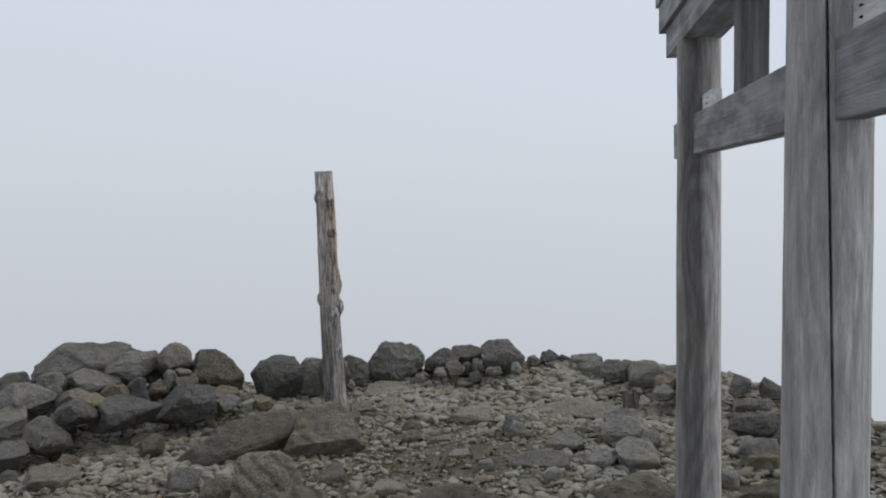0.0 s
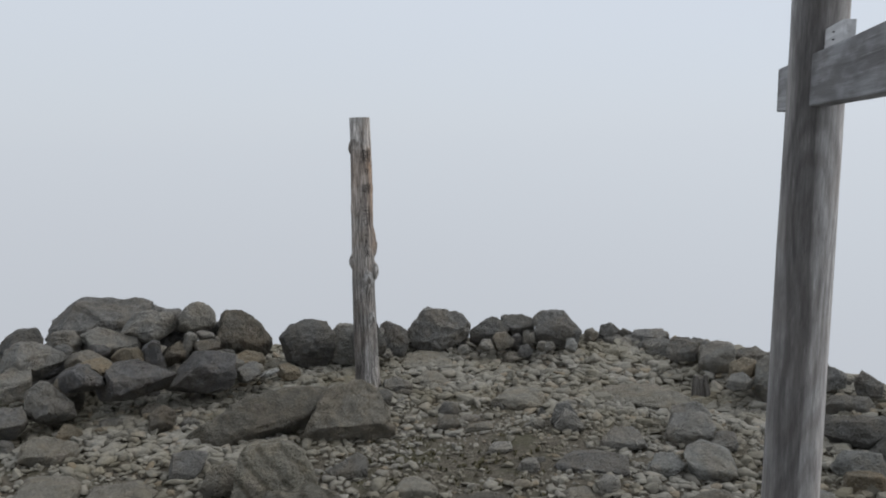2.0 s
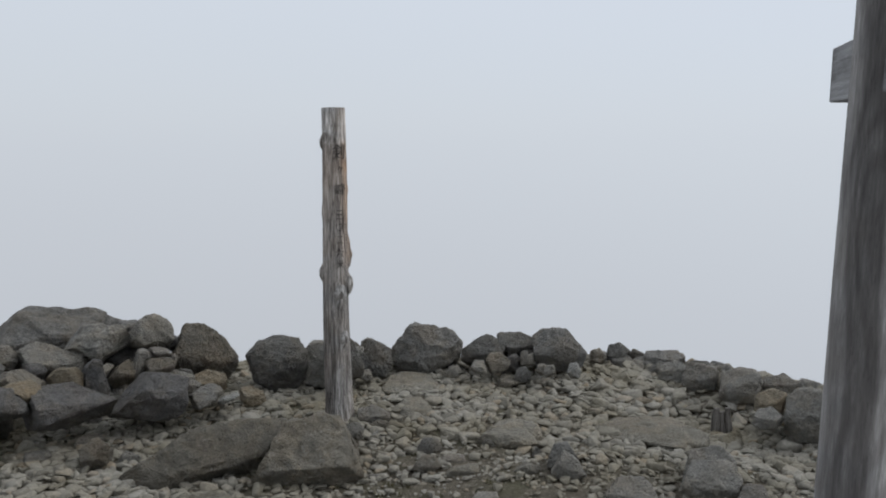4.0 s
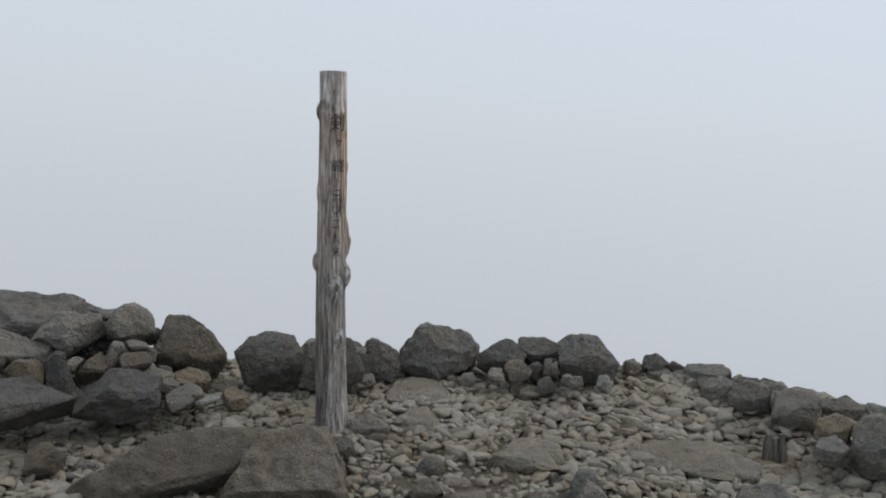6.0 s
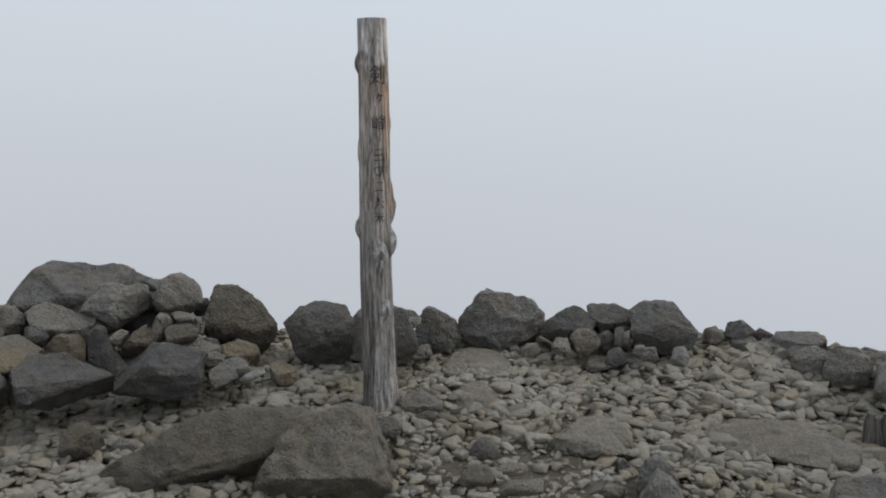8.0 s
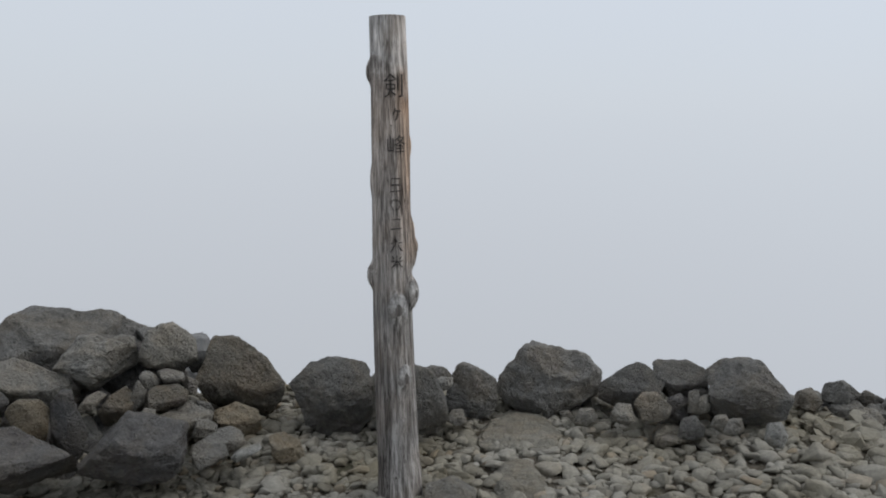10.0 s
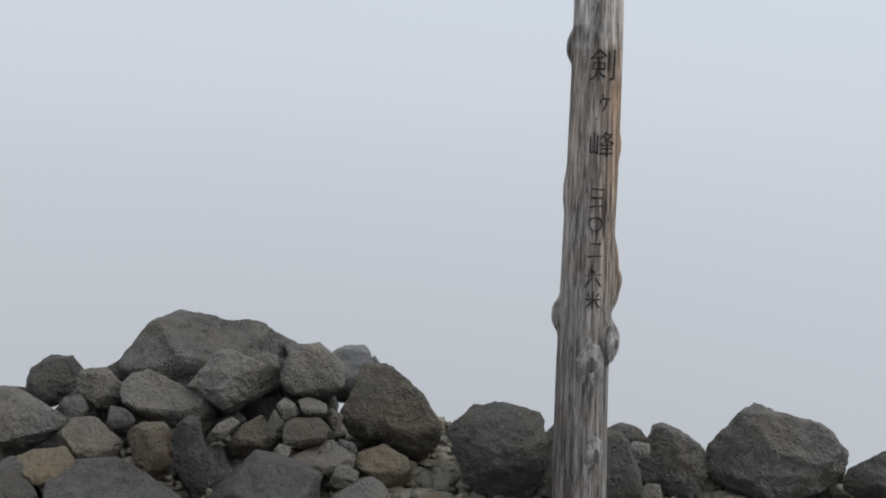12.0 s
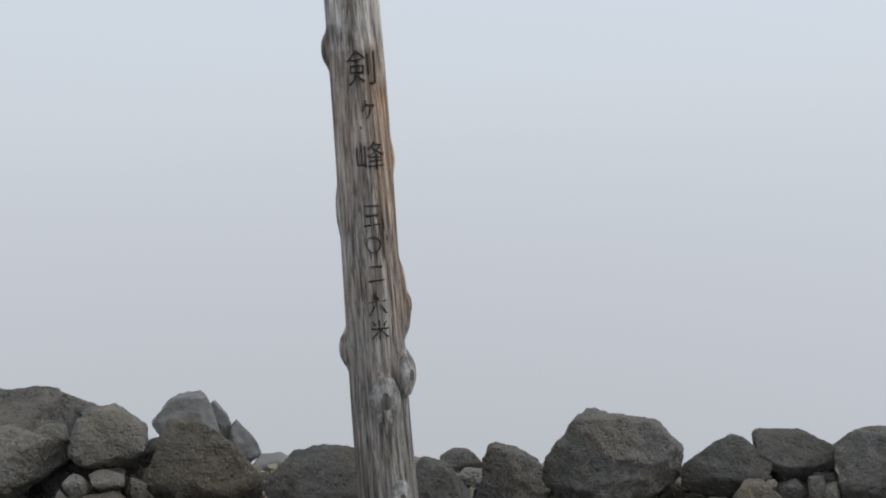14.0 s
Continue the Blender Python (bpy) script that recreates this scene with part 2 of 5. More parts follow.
    if aged:
        sep = t.nodes.new("ShaderNodeSeparateXYZ")
        t.links.new(obj, sep.inputs[0])
        up = maths(t, "ADD", sep.outputs["Z"], maths(t, "MULTIPLY", blot, 0.5))
        brown = ramp(t, maths(t, "MULTIPLY", up, 0.4), [(0.50, (0, 0, 0)), (0.72, (0.62, 0.62, 0.62)), (0.895, (0.75, 0.75, 0.75)), (0.93, (0.05, 0.05, 0.05))])
        sun_side = ramp(t, maths(t, "ADD", maths(t, "MULTIPLY", sep.outputs["X"], 6.0), 0.1), [(0.30, (0.22, 0.22, 0.22)), (0.58, (1, 1, 1))])
        tan = mix(t, base, (1.62, 1.02, 0.58), 1.0, "MULTIPLY")
        base = mix(t, base, tan, mix(t, brown, sun_side, 1.0, "MULTIPLY"))
        low = ramp(t, maths(t, "MULTIPLY", up, 0.4), [(0.36, (1, 1, 1)), (0.58, (0, 0, 0))])
        left = ramp(t, maths(t, "ADD", maths(t, "MULTIPLY", sep.outputs["X"], 5.0), 0.45), [(0.15, (1, 1, 1)), (0.55, (0.25, 0.25, 0.25))])
        damp = mix(t, base, (0.56, 0.53, 0.51), 1.0, "MULTIPLY")
        base = mix(t, base, damp, mix(t, low, left, 1.0, "MULTIPLY"))
        sawn = ramp(t, maths(t, "MULTIPLY", up, 0.4), [(0.86, (1.0,) * 3), (0.895, (0.70,) * 3), (0.91, (0.85,) * 3), (0.925, (1.55,) * 3)])
        base = mix(t, base, sawn, 1.0, "MULTIPLY")
    t.links.new(base, b.inputs["Base Color"])
    b.inputs["Roughness"].default_value = 0.82
    b.inputs["Specular IOR Level"].default_value = 0.3
    relief = maths(t, "ADD", fib, maths(t, "MULTIPLY", fib2, 0.6))
    if split:
        relief = maths(t, "ADD", relief, maths(t, "MULTIPLY", split, 0.5))
    bump(t, b, relief, 0.9, 0.010)
    return m


POST_WOOD = wood_material("post_wood", (0.072, 0.066, 0.060), (0.425, 0.410, 0.390), (0.370, 0.292, 0.220), 0.25, 74, aged=True, depth=0.85, length=0.060, cracks=0.9)
KNOT_WOOD = wood_material("knot_wood", (0.170, 0.164, 0.155), (0.420, 0.410, 0.396), (0.31, 0.27, 0.22), 0.3, 80, depth=0.8, length=0.30)
TORII_WOOD = wood_material("torii_wood", (0.335, 0.330, 0.325), (0.455, 0.448, 0.440), (0.400, 0.370, 0.335), 0.25, 64, depth=0.34, stain=0.40, length=0.10, rings=0.45)
BEAM_WOOD = wood_material("beam_wood", (0.225, 0.226, 0.230), (0.275, 0.278, 0.283), (0.25, 0.24, 0.23), 0.3, 52, axis=1, depth=0.16, stain=0.85, length=0.012)
# darker than the beams: the shade under the lintel is in the strut's colour
SHADED_STRUT_WOOD = wood_material("shaded_strut_wood", (0.085, 0.082, 0.082), (0.150, 0.147, 0.147), (0.13, 0.12, 0.11), 0.3, 46, depth=0.5)
WEDGE_WOOD = wood_material("wedge_wood", (0.52, 0.52, 0.52), (0.66, 0.66, 0.66), (0.58, 0.57, 0.55), 0.3, 30, axis=1, depth=0.3)
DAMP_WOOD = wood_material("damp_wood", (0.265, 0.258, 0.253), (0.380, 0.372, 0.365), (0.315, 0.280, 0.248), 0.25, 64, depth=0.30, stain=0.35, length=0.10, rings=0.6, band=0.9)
HEART_WOOD = wood_material("knot_heart", (0.10, 0.09, 0.082), (0.19, 0.178, 0.165), (0.15, 0.12, 0.10), 0.3, 60)
STUMP_WOOD = wood_material("stump_wood", (0.055, 0.050, 0.045), (0.150, 0.140, 0.125), (0.12, 0.10, 0.08), 0.3, 40)


def plain_material(name, colour, rough):
    m, t, b = nodes_of(name)
    pos = t.nodes.new("ShaderNodeNewGeometry").outputs["Position"]
    base = ramp(t, noise_node(t, pos, 120, 5), [(0.3, [c * 0.6 for c in colour]), (0.7, [c * 1.5 for c in colour])])
    t.links.new(base, b.inputs["Base Color"])
    b.inputs["Roughness"].default_value = rough
    return m


INK = plain_material("carved_ink", (0.030, 0.026, 0.023), 0.9)
CRACK = plain_material("deep_crack", (0.010, 0.009, 0.009), 1.0)


# ---- mesh helpers ----
def mesh_of(name, verts, faces, material, smooth=True):
    me = bpy.data.meshes.new(name)
    me.from_pydata([tuple(v) for v in verts], [], [tuple(f) for f in faces])
    me.materials.append(material)
    if smooth:
        me.shade_smooth()
    me.update()
    return me


def part(name, bm, material, parent, label=""):
    me = bpy.data.meshes.new(name)
    bm.normal_update()
    bm.to_mesh(me)
    bm.free()
    me.materials.append(material)
    ob = new(name, me)
    ob.parent = parent
    return tagged(ob, label)


def empty(name, m):
    ob = new(name)
    ob.matrix_world = m
    return ob


def ico(subdivisions):
    bm = bmesh.new()
    bmesh.ops.create_icosphere(bm, subdivisions=subdivisions, radius=1)
    v = np.array([x.co[:] for x in bm.verts])
    f = [[x.index for x in p.verts] for p in bm.faces]
    bm.free()
    e = np.array([(p[i], p[(i + 1) % 3]) for p in f for i in range(3)])
    deg = np.bincount(e[:, 0], minlength=len(v))[:, None]
    return v / np.linalg.norm(v, axis=1)[:, None], f, e, deg


ICO6, ICO5, ICO4 = ico(6), ico(5), ico(4)


# ---- the ground: a stony summit that falls away on all sides ----
def smooth_step(a, b, x):
    k = np.clip((x - a) / (b - a), 0, 1)
    return k * k * (3 - 2 * k)


def beyond_rim(x, y):
    """Metres outside the rim of the summit."""
    yy = y - 0.20 * np.minimum(0, x - 1.0) * smooth_step(4.0, 8.0, y)
    r = (np.abs((x + 0.9) / 4.6) ** 3.2 + np.abs((yy - 3.0) / 6.4) ** 3.2) ** (1 / 3.2)
    return np.maximum(0, r - 1) * 6.0


def ground_height(x, y):
    z = -0.075 + 0.34 * smooth_step(5.2, -0.5, y)
    z = z + 0.33 * np.exp(-(((x + 3.35) / 0.85) ** 2 + ((y - 7.75) / np.where(y > 7.75, 0.45, 0.70)) ** 2))
    z = z - 0.2 * smooth_step(0.6, 1.7, x) * smooth_step(6.2, 7.8, y) * (1 - 0.92 * smooth_step(8.05, 8.6, y)) * (1 - smooth_step(2.2, 2.7, x))
    z = z + 0.05 * np.exp(-(((x + 1.0) / 0.5) ** 2 + ((y - 7.25) / 0.5) ** 2))
    z = z + 0.03 * np.sin(1.7 * x + 0.6) * np.sin(1.3 * y + 1.1) + 0.015 * np.sin(4.1 * x + 2.0 * y)
    out = beyond_rim(x, y)
    return z - 0.62 * out * smooth_step(0, 0.8, out) - 0.12 * out


def stretch(lo, hi, n):
    core = np.linspace(lo, hi, n)
    step, tail, d = core[1] - core[0], [], core[1] - core[0]
    reach = 0.0
    while reach < 2500:
        d *= 1.22
        reach += d
        tail.append(reach)
    tail = np.array(tail)
    return np.concatenate([lo - tail[::-1], core, hi + tail])


gx, gy = stretch(-5.5, 4.6, 150), stretch(-1.5, 10.5, 170)
GX, GY = np.meshgrid(gx, gy)
GZ = ground_height(GX, GY)
inner = (np.abs(GX) < 8) & (np.abs(GY - 4) < 9)
GZ = GZ + np.where(inner, np.array([[0.018 * noise.fractal((x * 5, y * 5, 0), 1.0, 2.0, 4) for x in gx] for y in gy]), 0)
n_x = len(gx)
g_faces = [(j * n_x + i, j * n_x + i + 1, (j + 1) * n_x + i + 1, (j + 1) * n_x + i) for j in range(len(gy) - 1) for i in range(n_x - 1)]
ground = new("ground", mesh_of("ground", np.stack([GX, GY, GZ], -1).reshape(-1, 3), g_faces, SOIL))
tagged(ground, "stony brown summit soil with scattered gravel", "ground", kind="structure")


# ---- rocks ----
def rock_shape(grid, seed, chips, facets, w, d, h, block=4.0, rough=1.0, undercut=0.0, faces_=()):
    """A broken block: chips are (degrees, share) round its front, faces_ are (bearing, rise, share) breaks towards the path, facets are random; then dents and roughness."""
    dirs, faces, edges, degree = grid
    rng = np.random.default_rng(seed)
    v = dirs / (np.abs(dirs) ** block).sum(1)[:, None] ** (1 / block)
    v = v * np.array([1.06, 1.0, 1.06])

    def cut(v, n, share):
        return v - np.maximum(0, v @ n - share)[:, None] * n

    for _ in range(3):
        lean = np.random.default_rng(seed + 5)
        for a, share in chips:
            n = np.array((math.cos(radians(a)), lean.uniform(-0.12, 0.12) + 0.35 * math.sin(radians(a)) * d / h, math.sin(radians(a))))
            v = cut(v, n / np.linalg.norm(n), share)
    for bearing, rise, share in faces_:
        az, el = radians(bearing), radians(rise)
        n = np.array((math.sin(az) * math.cos(el), -math.cos(az) * math.cos(el), math.sin(el)))
        v = cut(v, n, share * (v @ n).max())
    for _ in range(facets):
        n = rng.normal(size=3) * np.array([0.5, 1.0, 0.5] if faces_ else [0.9, 1.0, 0.9])
        n[1] = -abs(n[1]) - 0.35 if rng.random() < 0.75 else abs(n[1]) + 0.5
        n /= np.linalg.norm(n)
        v = cut(v, n, rng.uniform(0.86, 0.97) * (v @ n).max() if faces_ else rng.uniform(0.72, 0.93) * (v @ n).max())
    if undercut:
        n = np.array((rng.uniform(-0.3, 0.3), -0.72, -0.66))
        n /= np.linalg.norm(n)
        v = cut(v, n, undercut * (v @ n).max())
    for _ in range(len(v) // 12000 + 1):
        near_v = np.zeros_like(v)
        np.add.at(near_v, edges[:, 0], v[edges[:, 1]])
        v = 0.4 * v + 0.6 * near_v / degree
    lo, hi = v.min(0), v.max(0)
    size3 = np.array([w, d, h])
    v = v * size3 * 0.485 if faces_ else (v - (lo + hi) / 2) / (hi - lo) * size3 * 1.03
    size = (w + d + h) / 3
    off = Vector((seed * 3.7, seed * 1.3, seed * 0.7))
    nd = v / np.maximum(1e-6, np.linalg.norm(v, axis=1)[:, None])
    amp = np.empty(len(v))
    for i, c in enumerate(v):
        q = Vector(c) * (1 / size) + off
        amp[i] = 0.030 * noise.fractal(q * 2.2, 1.0, 2.1, 2) - 0.034 * abs(noise.noise(q * 4.3)) + 0.014 * noise.fractal(q * 11.0, 0.8, 2.1, 3)
    return v + nd * (amp * size * rough)[:, None], faces


NAMES = {"black": "dark charcoal-grey angular rock", "dark": "dark grey weathered volcanic boulder", "mid": "grey weathered volcanic rock", "olive": "dusty olive-grey flat-topped boulder",
         "tan": "dusty tan flat slab",
         "brown": "brownish grey angular rock", "orange": "rust-stained tan rock", "light": "light grey smooth stone", "pale": "pale grey blocky rock",
         "misty": "outcrop rock with fog painted into its pale colour", "striped": "olive-grey boulder with diagonal layers"}


SLABS = []


def boulder(x, y, z, w, h, turn, kind, seed, chips=(), depth=None, where="", faces=()):
    grid = ICO6 if w * h > 0.12 else ICO5 if w * h > 0.03 else ICO4
    if kind == "tan":
        SLABS.append((x, y, 0.42 * w, 0.42 * (depth or w), math.cos(radians(turn)), math.sin(radians(turn))))
    d = depth or min(max(0.85 * h, 0.62 * w), 1.1 * w)
    under = 0.66 if w > 0.25 and not faces else 0.0
    v, f = rock_shape(grid, seed, chips, 12 if w > 0.3 else 8, w, d, h, 7.0 if seed > 500 else 4.0, 1.55 if w > 0.6 else 1.25, under, faces)
    me = mesh_of("boulder", v + np.array([0, 0, h / 2]), f, ROCK[kind])
    ob = new("boulder" if w > 0.3 else "rock", me)
    ob.matrix_world = pose(x, y, z - h / 2, 0, 0, turn)
    place = where or ("below the foggy rim" if y > 10 else "standing along the rim" if y > 8.3 else "piled on other rocks" if x < -2.2 and z > 0.1 else "resting on gravel")
    size = "large " if w > 0.6 else "small " if w < 0.2 else ""
    return tagged(ob, size + NAMES[kind] + " " + place, "boulder" if w > 0.3 else "rock", "rocks of the summit")


# the rock pile, the boulders about it, the rim and the outcrop beyond
boulder(-3.61, 7.97, 0.413, 0.99, 0.46, 46, "dark", 501, ((181, 1.0), (245, 0.94), (271, 1.0), (359, 1.0), (33, 0.76), (58, 0.72), (63, 0.74), (112, 1.05), (148, 0.93), (163, 0.91)), depth=0.9, where="piled on other rocks", faces=((5, 42, 0.66), (-38, 25, 0.74), (35, 18, 0.8)))
boulder(-3.76, 7.62, 0.372, 0.43, 0.21, 50, "dark", 502, ((197, 0.96), (239, 0.87), (266, 0.93), (360, 0.99), (80, 1.06), (117, 0.68), (136, 0.7)), depth=0.34, where="piled on other rocks", faces=((-10, 30, 0.7), (30, 5, 0.85)))
boulder(-3.28, 7.37, 0.299, 0.47, 0.37, 49, "mid", 503, ((188, 0.89), (228, 0.53), (239, 0.52), (331, 1.08), (14, 0.87), (52, 0.56), (54, 0.58), (96, 1.04), (133, 1.23)), depth=0.42, where="piled on other rocks", faces=((-5, 48, 0.62), (-15, -30, 0.72), (60, 10, 0.86)))
boulder(-3.01, 7.56, 0.427, 0.47, 0.33, 45, "mid", 504, ((219, 0.83), (231, 0.87), (304, 0.75), (333, 0.94), (40, 0.7), (49, 0.74), (87, 0.98), (150, 0.82)), depth=0.42, where="piled on other rocks", faces=((-30, 22, 0.66), (38, -18, 0.62), (10, 55, 0.82)))
boulder(-3.44, 7.74, 0.385, 0.20, 0.15, 47, "mid", 505, ((196, 0.93), (285, 0.79), (348, 0.76), (102, 0.77), (129, 0.72)), depth=0.25, where="piled on other rocks")
boulder(-2.95, 7.72, 0.481, 0.15, 0.13, 43, "mid", 506, ((202, 0.69), (230, 0.65), (295, 0.99), (6, 0.93), (68, 0.91), (110, 0.95)), depth=0.17, where="piled on other rocks", faces=((0, 20, 0.8),))
boulder(-2.70, 7.80, 0.464, 0.34, 0.31, 40, "pale", 507, ((215, 1.0), (254, 0.88), (297, 1.01), (2, 0.98), (43, 0.86), (102, 0.93), (128, 0.8), (162, 0.85)), depth=0.36, where="piled on other rocks", faces=((-12, 28, 0.74), (5, -42, 0.74), (48, 8, 0.84)))
boulder(-3.08, 8.15, 0.425, 0.20, 0.11, 41, "dark", 508, ((194, 0.79), (268, 0.97), (12, 0.77), (73, 0.87), (108, 1.04)), depth=0.3, where="piled on other rocks")
boulder(-2.63, 7.98, 0.328, 0.12, 0.13, 38, "dark", 509, ((194, 0.9), (276, 0.92), (358, 0.97), (84, 1.02), (120, 0.76)), depth=0.24, where="piled on other rocks")
boulder(-2.39, 8.05, 0.218, 0.53, 0.57, 36, "brown", 510, ((212, 0.85), (244, 0.71), (300, 1.07), (333, 1.05), (27, 0.73), (45, 0.65), (73, 0.87), (103, 1.04), (152, 0.9), (154, 0.89)), depth=0.5, faces=((-8, 35, 0.72), (38, 28, 0.78), (-20, -38, 0.74), (10, -5, 0.88)))
boulder(-3.59, 7.20, 0.381, 0.25, 0.21, 55, "mid", 511, ((212, 0.81), (264, 0.94), (334, 0.95), (32, 0.79), (89, 0.99), (169, 0.99)), depth=0.3, where="piled on other rocks", faces=((-38, 15, 0.66), (35, 18, 0.66)))
boulder(-4.00, 7.22, 0.349, 0.31, 0.29, 57, "dark", 512, ((221, 0.97), (282, 0.9), (337, 0.88), (28, 0.93), (65, 0.85), (126, 0.89), (167, 0.9)), depth=0.34, where="piled on other rocks", faces=((-15, 30, 0.74), (32, 5, 0.8), (-40, -10, 0.8)))
boulder(-3.62, 6.78, 0.331, 0.43, 0.33, 60, "mid", 513, ((190, 0.99), (266, 1.01), (298, 0.8), (311, 0.78), (42, 0.64), (45, 0.66), (87, 0.97), (155, 0.9)), depth=0.42, where="piled on other rocks", faces=((-5, 40, 0.68), (8, -42, 0.66)))
boulder(-4.22, 7.10, 0.234, 0.20, 0.14, 60, "mid", 514, ((228, 0.72), (296, 0.91), (5, 0.95), (61, 0.93), (106, 0.93), (148, 0.81)), depth=0.3, where="piled on other rocks")
boulder(-3.51, 6.98, 0.346, 0.14, 0.14, 56, "dark", 515, ((201, 0.88), (261, 0.91), (334, 0.9), (22, 0.93), (88, 0.98), (152, 0.94)), depth=0.24, where="piled on other rocks")
boulder(-3.18, 7.00, 0.347, 0.13, 0.16, 54, "black", 516, ((216, 0.92), (252, 0.89), (320, 0.81), (36, 0.77), (70, 0.7), (165, 0.92)), depth=0.22, where="piled on other rocks", faces=((-5, -30, 0.7), (0, 50, 0.8)))
boulder(-3.20, 6.85, 0.282, 0.27, 0.25, 56, "brown", 517, ((209, 0.64), (290, 0.88), (337, 0.92), (40, 0.77), (81, 0.91), (136, 1.07)), depth=0.34, where="piled on other rocks", faces=((10, 48, 0.62), (-20, -30, 0.76)))
boulder(-2.91, 6.95, 0.281, 0.19, 0.26, 52, "orange", 518, ((189, 0.88), (207, 0.79), (243, 0.88), (285, 0.97), (344, 0.83), (39, 1.07), (81, 0.92), (121, 1.08)), depth=0.26, where="piled on other rocks", faces=((-45, 10, 0.68), (20, 30, 0.78), (8, -35, 0.82)))
boulder(-2.73, 7.02, 0.251, 0.17, 0.40, 49, "black", 519, ((230, 0.74), (287, 0.97), (327, 1.0), (27, 0.76), (91, 0.99), (113, 0.99), (171, 0.97)), depth=0.24, where="piled on other rocks", faces=((-35, 8, 0.6), (30, 5, 0.7)))
boulder(-2.90, 6.45, 0.366, 0.21, 0.16, 58, "orange", 520, ((202, 0.59), (239, 0.77), (296, 0.97), (350, 0.95), (20, 1.02), (89, 0.99), (99, 1.04)), depth=0.26, where="piled on other rocks", faces=((0, 55, 0.66), (10, -25, 0.8)))
boulder(-2.96, 6.35, 0.326, 0.22, 0.22, 60, "black", 521, ((185, 0.95), (257, 0.75), (18, 0.63), (29, 0.61), (100, 0.96), (121, 0.94)), depth=0.34, where="piled on other rocks", faces=((10, 40, 0.7),))
boulder(-2.89, 6.60, 0.315, 0.06, 0.08, 56, "mid", 522, ((197, 0.88), (272, 0.98), (348, 0.89), (63, 0.82), (131, 0.86)), depth=0.12, where="piled on other rocks")
boulder(-2.85, 7.32, 0.272, 0.16, 0.12, 46, "pale", 523, ((214, 1.17), (285, 0.78), (323, 0.53), (41, 1.05), (125, 0.52), (150, 0.55)), depth=0.16, where="piled on other rocks", faces=((-10, 40, 0.7),))
boulder(-2.72, 7.36, 0.237, 0.19, 0.23, 44, "brown", 524, ((202, 0.97), (251, 0.91), (303, 0.9), (353, 0.93), (36, 1.09), (114, 0.66), (136, 0.65)), depth=0.26, where="piled on other rocks", faces=((10, 40, 0.6), (-5, -35, 0.55)))
boulder(-2.63, 7.42, 0.279, 0.11, 0.21, 43, "mid", 525, ((273, 0.94), (302, 0.79), (350, 0.91), (52, 0.93), (135, 0.54), (156, 0.5)), depth=0.12, where="piled on other rocks", faces=((35, 10, 0.7),))
boulder(-2.64, 7.55, 0.346, 0.11, 0.12, 42, "mid", 526, ((205, 0.75), (246, 0.88), (305, 0.87), (37, 0.58), (60, 0.67), (136, 0.98)), depth=0.14, where="piled on other rocks")
boulder(-2.55, 7.62, 0.350, 0.14, 0.09, 40, "dark", 527, ((189, 0.88), (250, 0.88), (276, 1.01), (1, 0.98), (53, 0.7), (109, 0.99)), depth=0.18, where="piled on other rocks")
boulder(-2.50, 7.72, 0.266, 0.10, 0.12, 39, "mid", 528, ((190, 0.92), (259, 0.86), (343, 0.88), (58, 0.75), (127, 0.91)), depth=0.14, where="piled on other rocks")
boulder(-2.49, 7.50, 0.260, 0.22, 0.16, 41, "brown", 529, ((182, 0.99), (246, 0.93), (304, 0.8), (342, 0.84), (30, 1.04), (90, 0.99), (134, 1.03)), depth=0.28, where="piled on other rocks", faces=((-5, 35, 0.7), (10, -38, 0.68)))
boulder(-2.50, 7.34, 0.231, 0.09, 0.07, 42, "pale", 530, ((251, 0.7), (351, 0.92), (67, 0.8), (153, 0.71)), depth=0.1, where="piled on other rocks")
boulder(-2.40, 7.50, 0.172, 0.32, 0.12, 40, "mid", 531, ((208, 0.91), (270, 1.0), (309, 0.99), (354, 1.0), (30, 0.85), (114, 0.75), (134, 0.65)), depth=0.34, where="resting on gravel", faces=((0, 60, 0.6),))
boulder(-2.33, 7.62, 0.194, 0.09, 0.08, 38, "dark", 532, ((187, 0.87), (271, 0.99), (20, 0.61), (64, 0.47)), depth=0.14, where="piled on other rocks")
boulder(-2.21, 7.72, 0.084, 0.30, 0.21, 36, "orange", 533, ((215, 0.55), (223, 0.51), (251, 0.72), (328, 1.14), (5, 0.95), (49, 0.83), (112, 0.89), (119, 0.89)), depth=0.3, where="under a brown boulder", faces=((-10, 45, 0.66), (20, -20, 0.8)))
boulder(-2.20, 7.42, 0.143, 0.14, 0.11, 38, "mid", 534, ((228, 1.06), (288, 0.8), (339, 0.83), (45, 0.9), (98, 0.95), (162, 0.79)), depth=0.16, faces=((10, 40, 0.74),))
boulder(-2.33, 7.60, 0.112, 0.10, 0.05, 38, "light", 535, ((207, 0.77), (253, 0.76), (347, 0.9), (55, 0.84), (125, 0.8)), depth=0.1)
boulder(-2.08, 7.38, 0.112, 0.26, 0.13, 37, "mid", 536, ((213, 0.91), (256, 0.86), (313, 1.05), (8, 0.92), (28, 0.95), (110, 0.75), (137, 0.65)), depth=0.26, faces=((0, 62, 0.62),))
boulder(-1.98, 7.15, 0.134, 0.18, 0.12, 38, "mid", 537, ((209, 1.09), (283, 0.82), (306, 0.75), (11, 0.94), (64, 0.84), (104, 1.0), (179, 0.99)), depth=0.24, faces=((0, 62, 0.62),))
